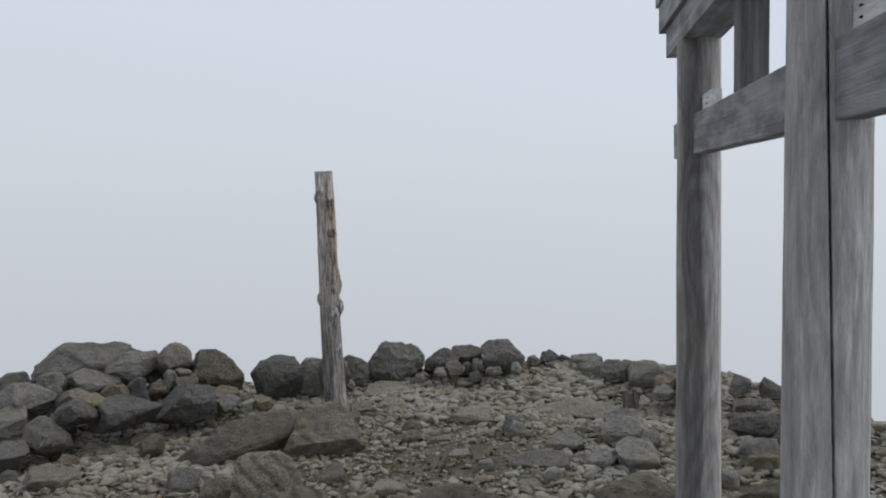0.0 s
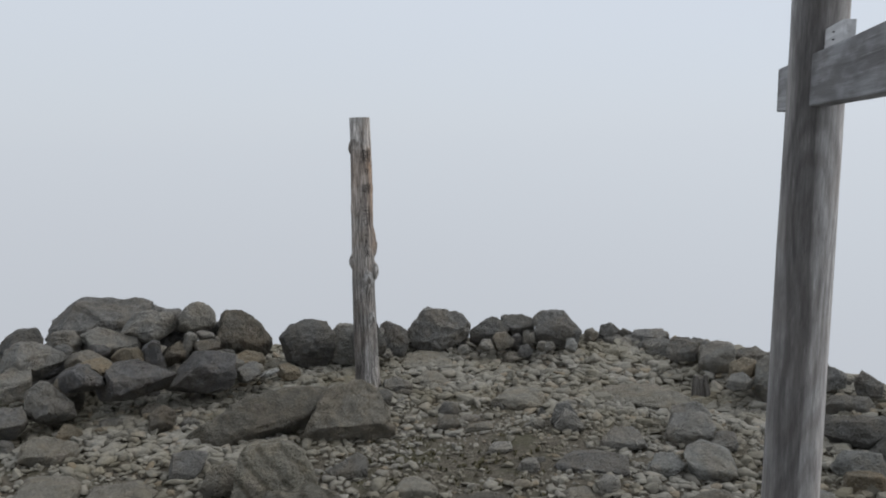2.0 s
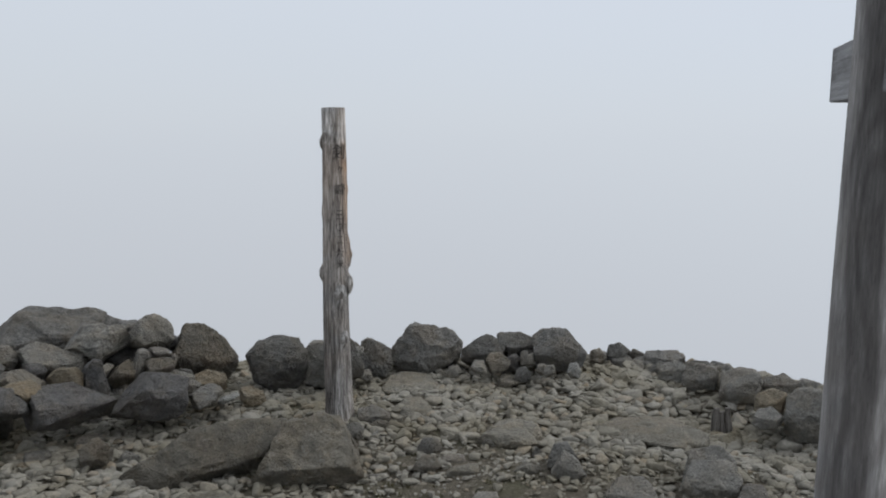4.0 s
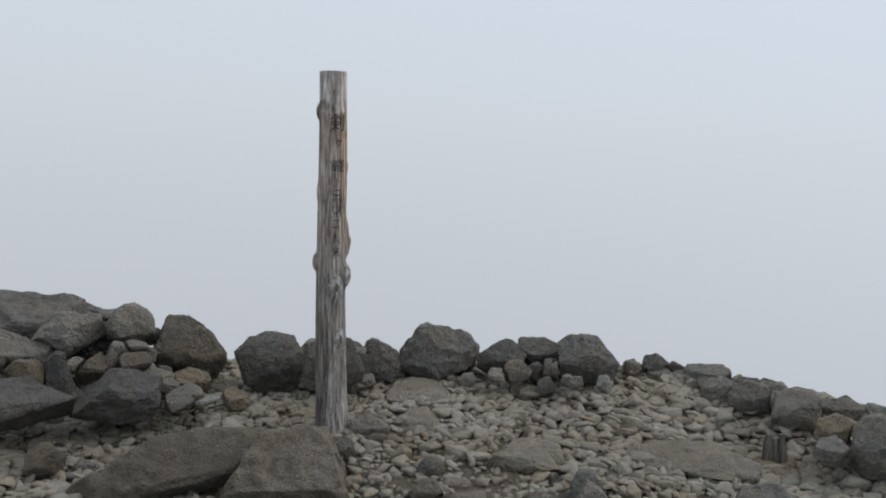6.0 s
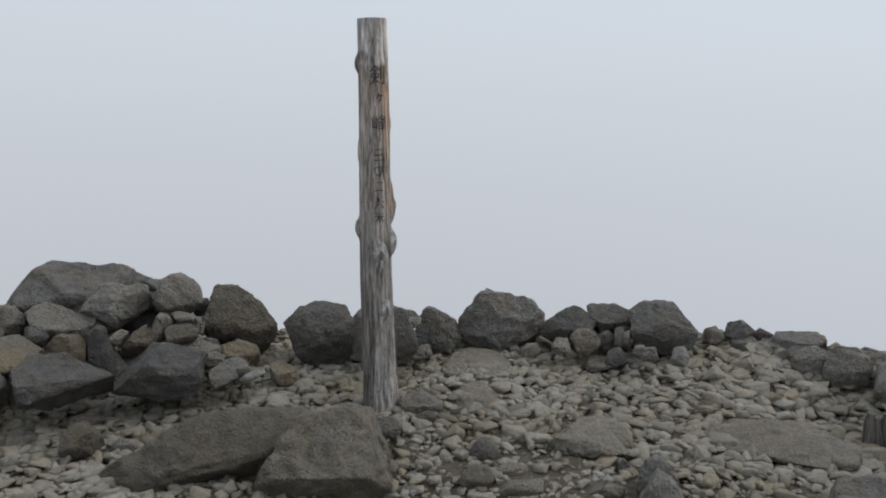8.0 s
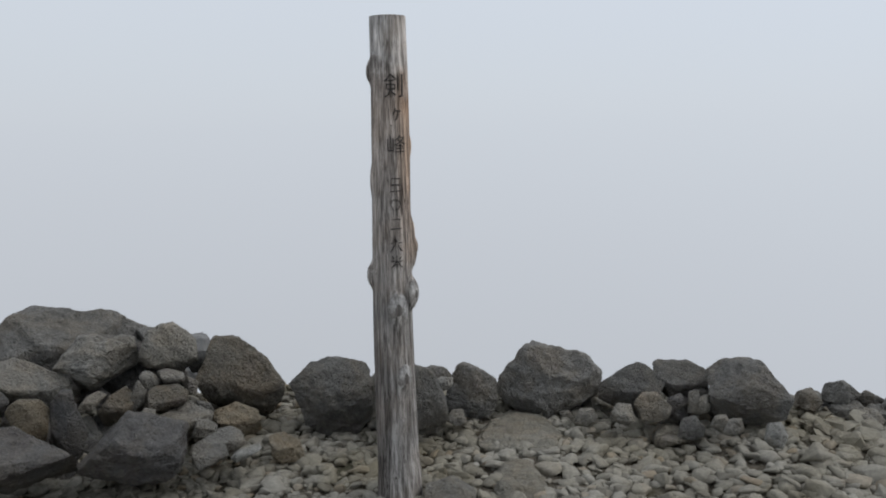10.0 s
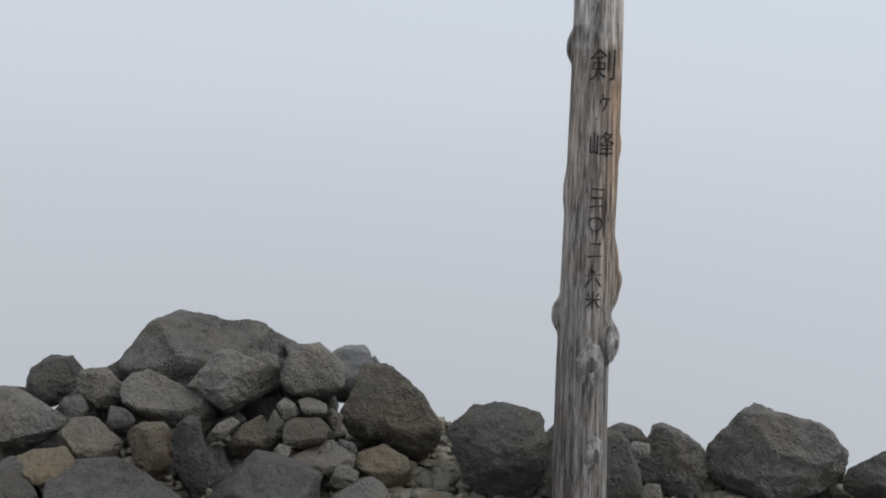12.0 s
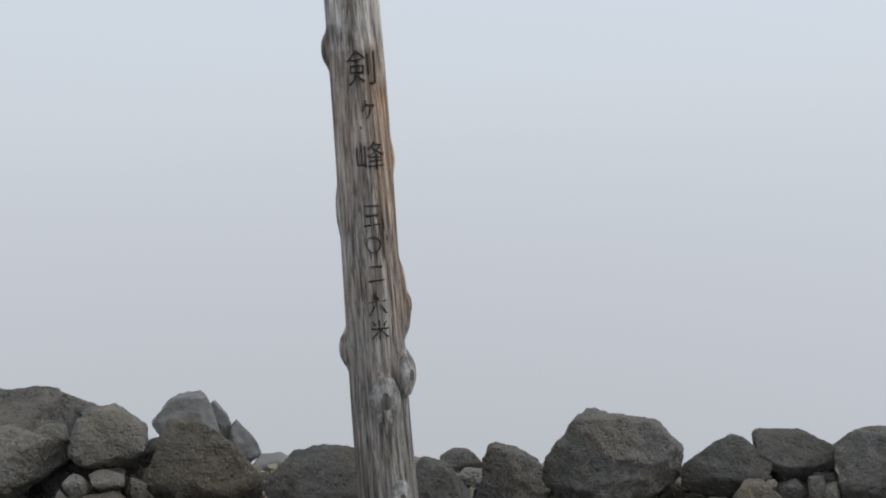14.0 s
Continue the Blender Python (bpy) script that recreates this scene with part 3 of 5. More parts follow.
boulder(-1.84, 7.25, 0.120, 0.16, 0.09, 36, "light", 538, ((202, 1.08), (296, 0.55), (311, 0.44), (3, 1.01), (112, 0.56), (144, 0.57)), depth=0.14, faces=((0, 62, 0.62),))
boulder(-1.75, 7.50, 0.061, 0.19, 0.17, 33, "orange", 539, ((186, 0.91), (222, 0.9), (275, 0.97), (11, 0.81), (53, 0.7), (102, 1.01)), depth=0.2, faces=((0, 55, 0.66),))
boulder(-2.27, 6.95, 0.204, 0.52, 0.37, 44, "black", 540, ((225, 0.91), (246, 0.77), (305, 1.02), (341, 0.95), (2, 1.0), (59, 0.92), (68, 0.92), (143, 0.62)), depth=0.52, faces=((15, 44, 0.60), (-22, -24, 0.50), (48, 4, 0.74)))
boulder(-2.67, 6.62, 0.247, 0.54, 0.30, 51, "black", 541, ((181, 0.99), (243, 1.02), (268, 0.99), (283, 1.07), (17, 0.7), (31, 0.54), (79, 0.92), (94, 1.02), (170, 1.03)), depth=0.55, faces=((5, 52, 0.58), (12, -38, 0.52)))
boulder(-3.65, 6.55, 0.211, 0.28, 0.28, 35, "pale", 542, ((184, 0.98), (252, 0.99), (281, 0.96), (358, 0.98), (53, 1.01), (102, 0.9), (133, 0.81)), depth=0.34, faces=((0, 48, 0.64), (10, -20, 0.8)))
boulder(-3.17, 6.25, 0.171, 0.36, 0.33, 33, "mid", 543, ((236, 0.88), (281, 0.97), (5, 0.93), (40, 0.61), (71, 0.86), (127, 0.96), (168, 0.9)), depth=0.42, faces=((-28, 30, 0.62), (32, 28, 0.66), (0, -40, 0.72)))
boulder(-3.33, 6.00, 0.094, 0.27, 0.22, 35, "dark", 544, ((182, 0.98), (264, 0.96), (327, 0.84), (17, 0.95), (82, 0.94), (129, 0.98)), depth=0.34, faces=((0, 48, 0.66), (0, -30, 0.7)))
boulder(-3.25, 6.62, 0.132, 0.27, 0.33, 32, "brown", 545, ((235, 0.59), (241, 0.61), (330, 0.98), (355, 0.93), (71, 1.11), (107, 0.81), (147, 0.82)), depth=0.34, faces=((-5, 44, 0.62), (-15, -30, 0.66)))
boulder(-2.96, 6.14, -0.027, 0.18, 0.17, 32, "orange", 546, ((202, 0.9), (259, 0.88), (336, 0.88), (47, 0.74), (72, 0.83), (147, 0.87)), depth=0.2, faces=((-20, 30, 0.72),))
boulder(-2.90, 5.77, -0.020, 0.40, 0.23, 33, "olive", 547, ((221, 0.87), (276, 0.97), (356, 0.99), (49, 0.73), (114, 0.93), (164, 0.91)), depth=0.4, faces=((5, 55, 0.62), (-15, -20, 0.78)))
boulder(-3.28, 5.85, -0.037, 0.16, 0.14, 36, "mid", 548, ((222, 0.69), (296, 0.89), (10, 0.9), (64, 0.86), (135, 0.77)), depth=0.2)
boulder(-2.36, 6.35, 0.014, 0.20, 0.25, 26, "brown", 549, ((250, 0.99), (285, 0.93), (347, 0.92), (50, 0.85), (120, 0.81), (180, 1.0)), depth=0.24, faces=((-20, 40, 0.68), (0, -40, 0.66)))
boulder(-2.60, 6.67, -0.020, 0.20, 0.12, 27, "mid", 550, ((264, 0.97), (327, 0.75), (29, 0.95), (112, 0.73), (166, 0.76)), depth=0.16)
boulder(-2.60, 5.25, -0.050, 0.41, 0.13, 32, "tan", 551, ((20, 0.97), (70, 0.84), (110, 0.94), (160, 0.83)), depth=0.50)
boulder(-2.12, 5.24, -0.085, 0.44, 0.18, 29, "olive", 552, ((239, 0.58), (338, 0.87), (30, 0.94), (85, 0.93), (164, 0.94)), depth=0.4, faces=((0, 64, 0.58),))
boulder(-1.85, 5.62, -0.019, 0.26, 0.20, 25, "dark", 553, ((262, 0.96), (325, 0.76), (342, 0.75), (71, 0.94), (101, 0.98), (170, 0.85)), depth=0.26, faces=((8, 40, 0.55),))
boulder(-1.57, 5.46, -0.028, 0.25, 0.20, 22, "olive", 554, ((246, 0.94), (304, 0.79), (7, 0.96), (44, 0.94), (122, 0.67), (160, 0.75)), depth=0.3, faces=((-10, 40, 0.66),))
boulder(-1.69, 6.42, -0.074, 1.08, 0.60, 20, "olive", 555, ((229, 0.98), (258, 0.96), (275, 1.01), (352, 0.97), (360, 1.0), (86, 1.02), (105, 0.86), (137, 0.65), (158, 0.77)), depth=0.66, where="split from its other half beside it", faces=((-14, 50, 0.60), (-48, 15, 0.74), (20, -30, 0.42), (52, 10, 0.92)))
boulder(-0.99, 6.42, -0.034, 0.70, 0.69, 13, "olive", 556, ((232, 0.94), (253, 0.86), (285, 1.05), (348, 1.05), (17, 0.86), (65, 1.04), (101, 0.92), (153, 0.8), (160, 0.81)), depth=0.72, where="split from its other half beside it", faces=((2, 42, 0.60), (50, 30, 0.92), (-52, 20, 0.94), (2, -28, 0.45)))
boulder(-0.79, 6.55, 0.041, 0.15, 0.25, 21, "brown", 557, ((250, 0.78), (318, 1.02), (14, 0.87), (52, 0.82), (96, 0.99), (170, 0.9)), depth=0.22, faces=((-10, 45, 0.74),))
boulder(-0.81, 6.75, 0.090, 0.18, 0.12, 20, "mid", 558, ((262, 0.91), (343, 0.9), (30, 0.96), (104, 0.84), (161, 0.69)), depth=0.2, faces=((0, 50, 0.7),))
boulder(-1.16, 5.25, 0.024, 0.57, 0.55, 19, "striped", 559, ((263, 0.86), (7, 0.86), (21, 0.88), (49, 0.97), (88, 0.99), (108, 1.04), (168, 0.82)), depth=0.46, faces=((-10, 40, 0.68), (25, 30, 0.78), (-30, 10, 0.82)))
boulder(-0.97, 4.95, -0.031, 0.74, 0.35, 18, "striped", 560, ((256, 0.72), (8, 0.84), (41, 0.93), (103, 0.9), (155, 0.69)), depth=0.5, faces=((5, 55, 0.66),))
boulder(-0.83, 5.72, -0.033, 0.27, 0.16, 13, "mid", 561, ((216, 0.98), (274, 0.97), (4, 0.93), (41, 1.0), (132, 0.45)), depth=0.26, faces=((-5, 45, 0.55),))
boulder(0.10, 4.98, -0.085, 0.92, 0.46, 2, "olive", 562, ((18, 0.95), (50, 0.80), (84, 0.88), (96, 0.88), (130, 0.82), (162, 0.95), (230, 0.9), (310, 0.9)), depth=0.44, faces=((0, 12, 0.72), (-30, 20, 0.84), (28, 15, 0.84), (0, 70, 0.72)))
boulder(-0.36, 5.46, -0.050, 0.25, 0.10, 8, "tan", 563, ((20, 0.83), (70, 0.96), (110, 0.95), (160, 0.93)), depth=0.26)
boulder(1.42, 6.44, -0.016, 0.34, 0.26, -11, "mid", 564, ((222, 1.03), (282, 0.88), (354, 0.96), (28, 1.03), (99, 0.89), (167, 0.88)), depth=0.4, faces=((-5, 45, 0.64), (5, -18, 0.8)))
boulder(1.45, 5.86, -0.009, 0.34, 0.27, -12, "light", 565, ((191, 0.89), (261, 0.98), (297, 0.92), (22, 0.73), (67, 0.74), (133, 1.04)), depth=0.4, faces=((5, 52, 0.56),))
boulder(0.72, 5.82, -0.035, 0.47, 0.19, -4, "dark", 566, ((199, 1.0), (258, 0.95), (305, 0.89), (7, 0.95), (64, 0.95), (111, 0.89), (160, 0.89)), depth=0.32, faces=((-5, 50, 0.6), (0, -25, 0.72)))
boulder(0.95, 6.28, -0.033, 0.31, 0.18, -6, "mid", 567, ((216, 1.04), (289, 0.77), (17, 0.82), (75, 0.85), (158, 0.79)), depth=0.28, faces=((0, 52, 0.6),))
boulder(0.60, 6.57, -0.013, 0.22, 0.19, -3, "mid", 568, ((233, 0.95), (292, 0.83), (26, 0.69), (63, 0.73), (155, 0.72)), depth=0.2, faces=((20, 40, 0.66),))
boulder(1.17, 5.86, -0.036, 0.24, 0.16, -9, "light", 569, ((241, 0.87), (317, 0.69), (32, 0.88), (102, 0.89), (162, 0.81)), depth=0.24, faces=((0, 55, 0.62),))
boulder(0.77, 5.49, -0.034, 0.16, 0.16, -5, "pale", 570, ((233, 0.91), (294, 0.83), (9, 0.91), (81, 0.96), (150, 0.67)), depth=0.2)
boulder(0.31, 5.79, -0.039, 0.15, 0.12, 0, "pale", 571, ((246, 0.94), (306, 0.77), (17, 0.89), (106, 0.78), (159, 0.73)), depth=0.14)
boulder(1.62, 6.27, -0.040, 0.20, 0.15, -13, "mid", 572, ((238, 0.89), (299, 0.84), (15, 0.86), (91, 0.99), (166, 0.87)), depth=0.24, faces=((0, 48, 0.66),))
boulder(1.27, 5.10, -0.085, 0.66, 0.42, -12, "olive", 573, ((26, 0.9), (50, 0.88), (100, 0.9), (133, 0.78), (165, 0.85)), depth=0.44, faces=((0, 40, 0.66), (-30, 15, 0.8), (20, 70, 0.76)))
boulder(0.61, 5.41, -0.050, 0.21, 0.08, -3, "tan", 574, ((20, 0.89), (70, 0.95), (110, 0.83), (160, 0.89)), depth=0.25)
boulder(-0.49, 7.60, -0.042, 0.26, 0.10, 7, "tan", 575, ((20, 0.82), (70, 0.87), (110, 0.92), (160, 0.92)), depth=0.34)
boulder(-0.66, 8.31, -0.049, 0.43, 0.13, 7, "tan", 576, ((20, 0.95), (70, 0.95), (110, 0.97), (160, 0.81)), depth=0.56)
boulder(0.12, 6.11, -0.049, 0.18, 0.10, 2, "pale", 577, ((252, 0.96), (312, 0.72), (11, 0.97), (100, 0.84), (166, 0.81)), depth=0.14, faces=((0, 60, 0.6),))
boulder(0.21, 7.14, -0.050, 0.40, 0.13, 1, "tan", 578, ((20, 0.87), (70, 0.84), (110, 0.84), (160, 0.92)), depth=0.37)
boulder(1.22, 7.71, -0.161, 0.80, 0.13, -7, "tan", 579, ((20, 0.85), (70, 0.97), (110, 0.82), (160, 0.87)), depth=0.59)
boulder(-0.28, 6.57, -0.039, 0.19, 0.12, 6, "brown", 580, ((238, 0.91), (307, 0.72), (21, 0.88), (88, 0.99), (155, 0.71)), depth=0.16, faces=((0, 50, 0.66),))
boulder(0.57, 6.73, -0.015, 0.20, 0.20, 1, "mid", 581, ((240, 1.06), (269, 0.99), (341, 1.01), (31, 0.75), (103, 0.91), (164, 0.78)), depth=0.22, faces=((-20, 40, 0.66),))
boulder(1.47, 6.71, -0.042, 0.33, 0.29, -12, "mid", 582, ((237, 0.98), (290, 0.85), (6, 0.94), (49, 0.94), (112, 0.82), (169, 0.89)), depth=0.4, faces=((0, 48, 0.64),))
boulder(1.16, 7.59, -0.142, 0.61, 0.13, -6, "tan", 583, ((20, 0.81), (70, 0.86), (110, 0.84), (160, 0.89)), depth=0.58)
boulder(0.24, 7.29, -0.050, 0.36, 0.13, 5, "tan", 584, ((20, 0.97), (70, 0.9), (110, 0.92), (160, 0.87)), depth=0.34)
boulder(-0.50, 7.57, -0.041, 0.25, 0.10, 13, "tan", 585, ((20, 0.85), (70, 0.98), (110, 0.89), (160, 0.96)), depth=0.32)
boulder(-0.78, 7.30, 0.016, 0.26, 0.16, 17, "mid", 586, ((273, 0.94), (356, 1.0), (43, 0.73), (118, 0.85), (174, 0.89)), depth=0.22, faces=((0, 56, 0.6),))
boulder(-0.67, 8.36, -0.049, 0.43, 0.13, 13, "tan", 587, ((20, 0.85), (70, 0.8), (110, 0.94), (160, 0.86)), depth=0.50)
boulder(-1.73, 8.00, 0.170, 0.49, 0.48, 29, "dark", 588, ((198, 0.81), (236, 0.86), (268, 0.98), (319, 1.12), (355, 0.95), (31, 1.15), (76, 1.01), (95, 0.98), (117, 0.99), (132, 1.01)), depth=0.42, faces=((-5, 40, 0.72), (-5, -30, 0.68), (-40, 8, 0.82)))
boulder(-1.12, 7.88, 0.265, 0.27, 0.38, 22, "dark", 589, ((187, 0.96), (259, 0.96), (285, 0.99), (351, 1.01), (30, 0.79), (41, 0.78), (75, 0.87), (137, 0.94)), depth=0.36, faces=((10, 25, 0.74), (15, -25, 0.78)))
boulder(-1.22, 8.40, 0.229, 0.20, 0.12, 21, "dark", 590, ((193, 0.9), (266, 0.99), (299, 0.92), (24, 0.71), (67, 0.8), (135, 0.93)), depth=0.2, where="standing along the rim", faces=((-20, 30, 0.7),))
boulder(-1.09, 8.15, 0.258, 0.11, 0.09, 20, "light", 591, ((214, 0.75), (298, 0.77), (350, 0.85), (81, 0.94), (142, 0.88)), depth=0.1, where="standing along the rim")
boulder(-1.03, 8.48, 0.114, 0.34, 0.36, 18, "dark", 592, ((232, 1.07), (266, 0.96), (319, 1.1), (4, 0.96), (58, 0.86), (84, 0.96), (137, 0.94), (163, 0.78)), depth=0.3, faces=((-25, 20, 0.7), (30, 15, 0.74), (0, -28, 0.78)))
boulder(-0.60, 8.76, 0.109, 0.66, 0.53, 12, "dark", 593, ((220, 0.92), (233, 0.93), (299, 0.77), (315, 0.78), (355, 0.97), (36, 0.99), (77, 0.91), (78, 0.91), (146, 0.82), (169, 0.94)), depth=0.55, faces=((-28, 12, 0.66), (22, 32, 0.66), (48, -5, 0.80), (-20, -32, 0.74)))
boulder(-0.10, 8.80, 0.122, 0.40, 0.30, 6, "dark", 594, ((239, 1.02), (292, 0.81), (336, 0.87), (33, 0.9), (78, 1.01), (134, 0.62), (170, 0.88)), depth=0.36, faces=((5, 42, 0.64), (0, -20, 0.74)))
boulder(0.19, 8.86, 0.158, 0.34, 0.25, 2, "dark", 595, ((191, 0.83), (205, 0.76), (268, 0.99), (324, 0.91), (356, 0.97), (56, 0.95), (90, 1.0), (136, 1.3)), depth=0.34, where="standing along the rim", faces=((5, 46, 0.62), (5, -22, 0.74)))
boulder(0.58, 8.78, 0.151, 0.46, 0.40, -2, "dark", 596, ((187, 0.94), (254, 0.91), (295, 1.0), (342, 1.02), (35, 0.69), (75, 0.88), (111, 1.04), (137, 1.04)), depth=0.5, faces=((-15, 35, 0.7), (30, 28, 0.7), (0, -25, 0.76)))
boulder(0.05, 8.50, 0.095, 0.21, 0.20, 5, "brown", 597, ((204, 0.82), (292, 0.76), (341, 0.9), (41, 0.84), (100, 0.94), (147, 0.95)), depth=0.2, faces=((0, 35, 0.74),))
boulder(0.28, 8.62, 0.107, 0.08, 0.15, 2, "mid", 598, ((265, 0.94), (328, 1.03), (18, 0.84), (98, 0.91), (171, 0.85)), depth=0.1)
boulder(0.33, 8.60, 0.111, 0.06, 0.11, 1, "pale", 599, ((273, 0.95), (6, 0.9), (99, 0.86), (172, 0.85)), depth=0.1)
boulder(-0.10, 8.40, 0.083, 0.14, 0.12, 7, "pale", 600, ((209, 0.84), (287, 0.84), (14, 0.83), (89, 0.98), (156, 0.94)), depth=0.16, faces=((0, 45, 0.74),))
boulder(-0.68, 8.26, -0.048, 0.44, 0.13, 14, "tan", 601, ((20, 0.95), (70, 0.8), (110, 0.92), (160, 0.94)), depth=0.57)
boulder(-0.55, 7.71, -0.041, 0.25, 0.10, 14, "tan", 602, ((20, 0.85), (70, 0.96), (110, 0.95), (160, 0.9)), depth=0.33)
boulder(-1.03, 8.20, 0.043, 0.12, 0.10, 20, "mid", 603, ((237, 0.82), (286, 0.97), (12, 0.83), (94, 0.95), (159, 0.82)), depth=0.14, faces=((0, 50, 0.66),))
boulder(0.16, 8.50, -0.050, 0.21, 0.09, 3, "tan", 604, ((20, 0.84), (70, 0.8), (110, 0.8), (160, 0.84)), depth=0.28)
boulder(0.18, 8.70, 0.048, 0.14, 0.18, 3, "black", 605, ((240, 0.94), (288, 0.9), (356, 0.97), (52, 0.96), (113, 0.81), (165, 0.83)), depth=0.16, where="wedged under a rim boulder")
boulder(0.27, 8.45, 0.020, 0.15, 0.14, 2, "dark", 606, ((264, 0.92), (341, 0.93), (38, 0.83), (115, 0.8), (168, 0.81)), depth=0.16, where="wedged under a rim boulder")
boulder(0.31, 8.78, 0.101, 0.14, 0.11, 1, "dark", 607, ((222, 0.84), (296, 0.8), (14, 0.88), (103, 0.83), (159, 0.88)), depth=0.2, where="wedged under a rim boulder")
boulder(-0.33, 8.50, 0.008, 0.14, 0.12, 10, "pale", 608, ((246, 0.94), (310, 0.72), (20, 0.9), (101, 0.86), (159, 0.72)), depth=0.14)
boulder(0.43, 8.40, 0.077, 0.11, 0.11, -0, "pale", 609, ((231, 0.83), (308, 0.74), (29, 0.81), (102, 0.9), (165, 0.9)), depth=0.12)
boulder(0.49, 8.30, 0.101, 0.11, 0.10, -1, "mid", 610, ((253, 0.98), (303, 0.79), (14, 0.9), (102, 0.83), (160, 0.7)), depth=0.14)
boulder(0.68, 8.00, 0.186, 0.11, 0.14, -4, "light", 611, ((222, 0.96), (273, 0.98), (339, 0.9), (35, 0.86), (103, 0.89), (167, 0.9)), depth=0.18)
boulder(-0.46, 8.60, -0.039, 0.09, 0.09, 11, "light", 612, ((206, 0.6), (246, 0.74), (331, 0.88), (38, 0.78), (105, 0.91)), depth=0.1)
boulder(-1.34, 8.15, 0.130, 0.45, 0.43, 13, "mid", 613, ((255, 1.0), (276, 0.98), (4, 0.93), (59, 0.87), (85, 0.95), (137, 1.06), (175, 0.93)), depth=0.34, where="standing behind the post", faces=((-10, 30, 0.75), (0, -20, 0.8)))
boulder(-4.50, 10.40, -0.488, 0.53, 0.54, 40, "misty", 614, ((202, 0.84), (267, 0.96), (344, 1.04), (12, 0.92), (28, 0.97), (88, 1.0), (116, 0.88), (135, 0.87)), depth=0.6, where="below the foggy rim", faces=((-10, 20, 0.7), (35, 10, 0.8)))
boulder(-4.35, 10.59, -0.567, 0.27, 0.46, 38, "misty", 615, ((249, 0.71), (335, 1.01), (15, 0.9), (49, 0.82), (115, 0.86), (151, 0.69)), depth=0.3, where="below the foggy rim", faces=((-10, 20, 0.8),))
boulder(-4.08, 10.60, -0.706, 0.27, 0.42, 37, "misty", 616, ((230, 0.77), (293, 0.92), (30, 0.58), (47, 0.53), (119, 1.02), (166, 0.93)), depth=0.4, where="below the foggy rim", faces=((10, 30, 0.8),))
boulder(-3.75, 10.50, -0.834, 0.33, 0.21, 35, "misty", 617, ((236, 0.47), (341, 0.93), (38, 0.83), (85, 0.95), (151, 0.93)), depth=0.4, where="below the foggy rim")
boulder(1.54, 8.75, -0.010, 0.22, 0.22, -9, "mid", 618, ((248, 1.0), (285, 0.92), (358, 0.98), (63, 0.98), (116, 0.81), (169, 0.85)), depth=0.24, where="standing along the rim", faces=((0, 45, 0.7),))
boulder(1.75, 8.60, -0.016, 0.29, 0.25, -11, "mid", 619, ((244, 1.02), (284, 0.9), (355, 0.96), (63, 0.9), (113, 0.91), (174, 0.93)), depth=0.34, where="standing along the rim", faces=((-10, 42, 0.66), (10, -20, 0.8)))
boulder(2.03, 8.40, -0.018, 0.34, 0.31, -14, "mid", 620, ((246, 1.03), (282, 0.92), (344, 0.92), (18, 0.99), (84, 0.98), (115, 0.96), (175, 0.94)), depth=0.4, where="standing along the rim", faces=((-10, 42, 0.66), (10, -20, 0.8)))
boulder(2.13, 7.90, 0.018, 0.23, 0.21, -16, "orange", 621, ((249, 1.02), (293, 0.82), (353, 0.91), (71, 0.96), (118, 0.86), (174, 0.92)), depth=0.28, where="standing along the rim", faces=((-5, 42, 0.68),))
boulder(2.35, 7.70, -0.013, 0.32, 0.42, -19, "mid", 622, ((232, 1.12), (274, 0.96), (329, 0.87), (28, 0.87), (93, 0.97), (132, 1.06), (179, 0.99)), depth=0.46, where="standing along the rim", faces=((-15, 35, 0.68), (0, -20, 0.8)))
boulder(2.04, 7.60, -0.005, 0.21, 0.17, -16, "mid", 623, ((238, 1.09), (282, 0.89), (333, 0.83), (40, 0.86), (112, 0.83), (166, 0.81)), depth=0.24, faces=((0, 48, 0.68),))
boulder(2.36, 8.50, -0.017, 0.30, 0.15, -17, "mid", 624, ((280, 0.82), (348, 0.93), (46, 0.86), (120, 0.77), (172, 0.86)), depth=0.3, where="standing along the rim", faces=((0, 45, 0.68),))
boulder(1.52, 9.20, -0.006, 0.37, 0.15, -8, "dark", 625, ((248, 0.91), (310, 0.79), (10, 0.95), (105, 0.77), (170, 0.88)), depth=0.3, where="standing along the rim", faces=((0, 50, 0.7),))
boulder(1.12, 9.25, 0.031, 0.23, 0.17, -4, "mid", 626, ((257, 0.87), (329, 0.89), (37, 0.77), (113, 0.84), (169, 0.85)), depth=0.2, where="standing along the rim", faces=((0, 42, 0.7),))
boulder(0.93, 9.10, 0.024, 0.16, 0.15, -3, "brown", 627, ((258, 0.9), (324, 0.89), (35, 0.74), (112, 0.84), (169, 0.85)), depth=0.18, where="standing along the rim")
boulder(1.95, 9.00, -0.071, 0.24, 0.16, -12, "mid", 628, ((279, 0.83), (14, 0.8), (82, 0.91), (167, 0.76)), depth=0.24, where="standing along the rim", faces=((0, 45, 0.7),))
boulder(1.64, 4.96, -0.02, 0.26, 0.22, -16, "mid", 51, ((42, 0.85), (87, 0.97), (163, 0.82), (214, 1.08), (279, 0.89), (354, 0.98)))
boulder(2.12, 4.94, -0.02, 0.55, 0.31, -23, "olive", 53, ((18, 1.05), (102, 0.81), (138, 0.64), (189, 1.01), (288, 0.68), (354, 0.96)))
boulder(2.30, 5.81, -0.01, 0.32, 0.23, -20, "light", 54, ((16, 0.95), (87, 0.97), (155, 0.85), (208, 0.95), (273, 0.97), (320, 0.79)))
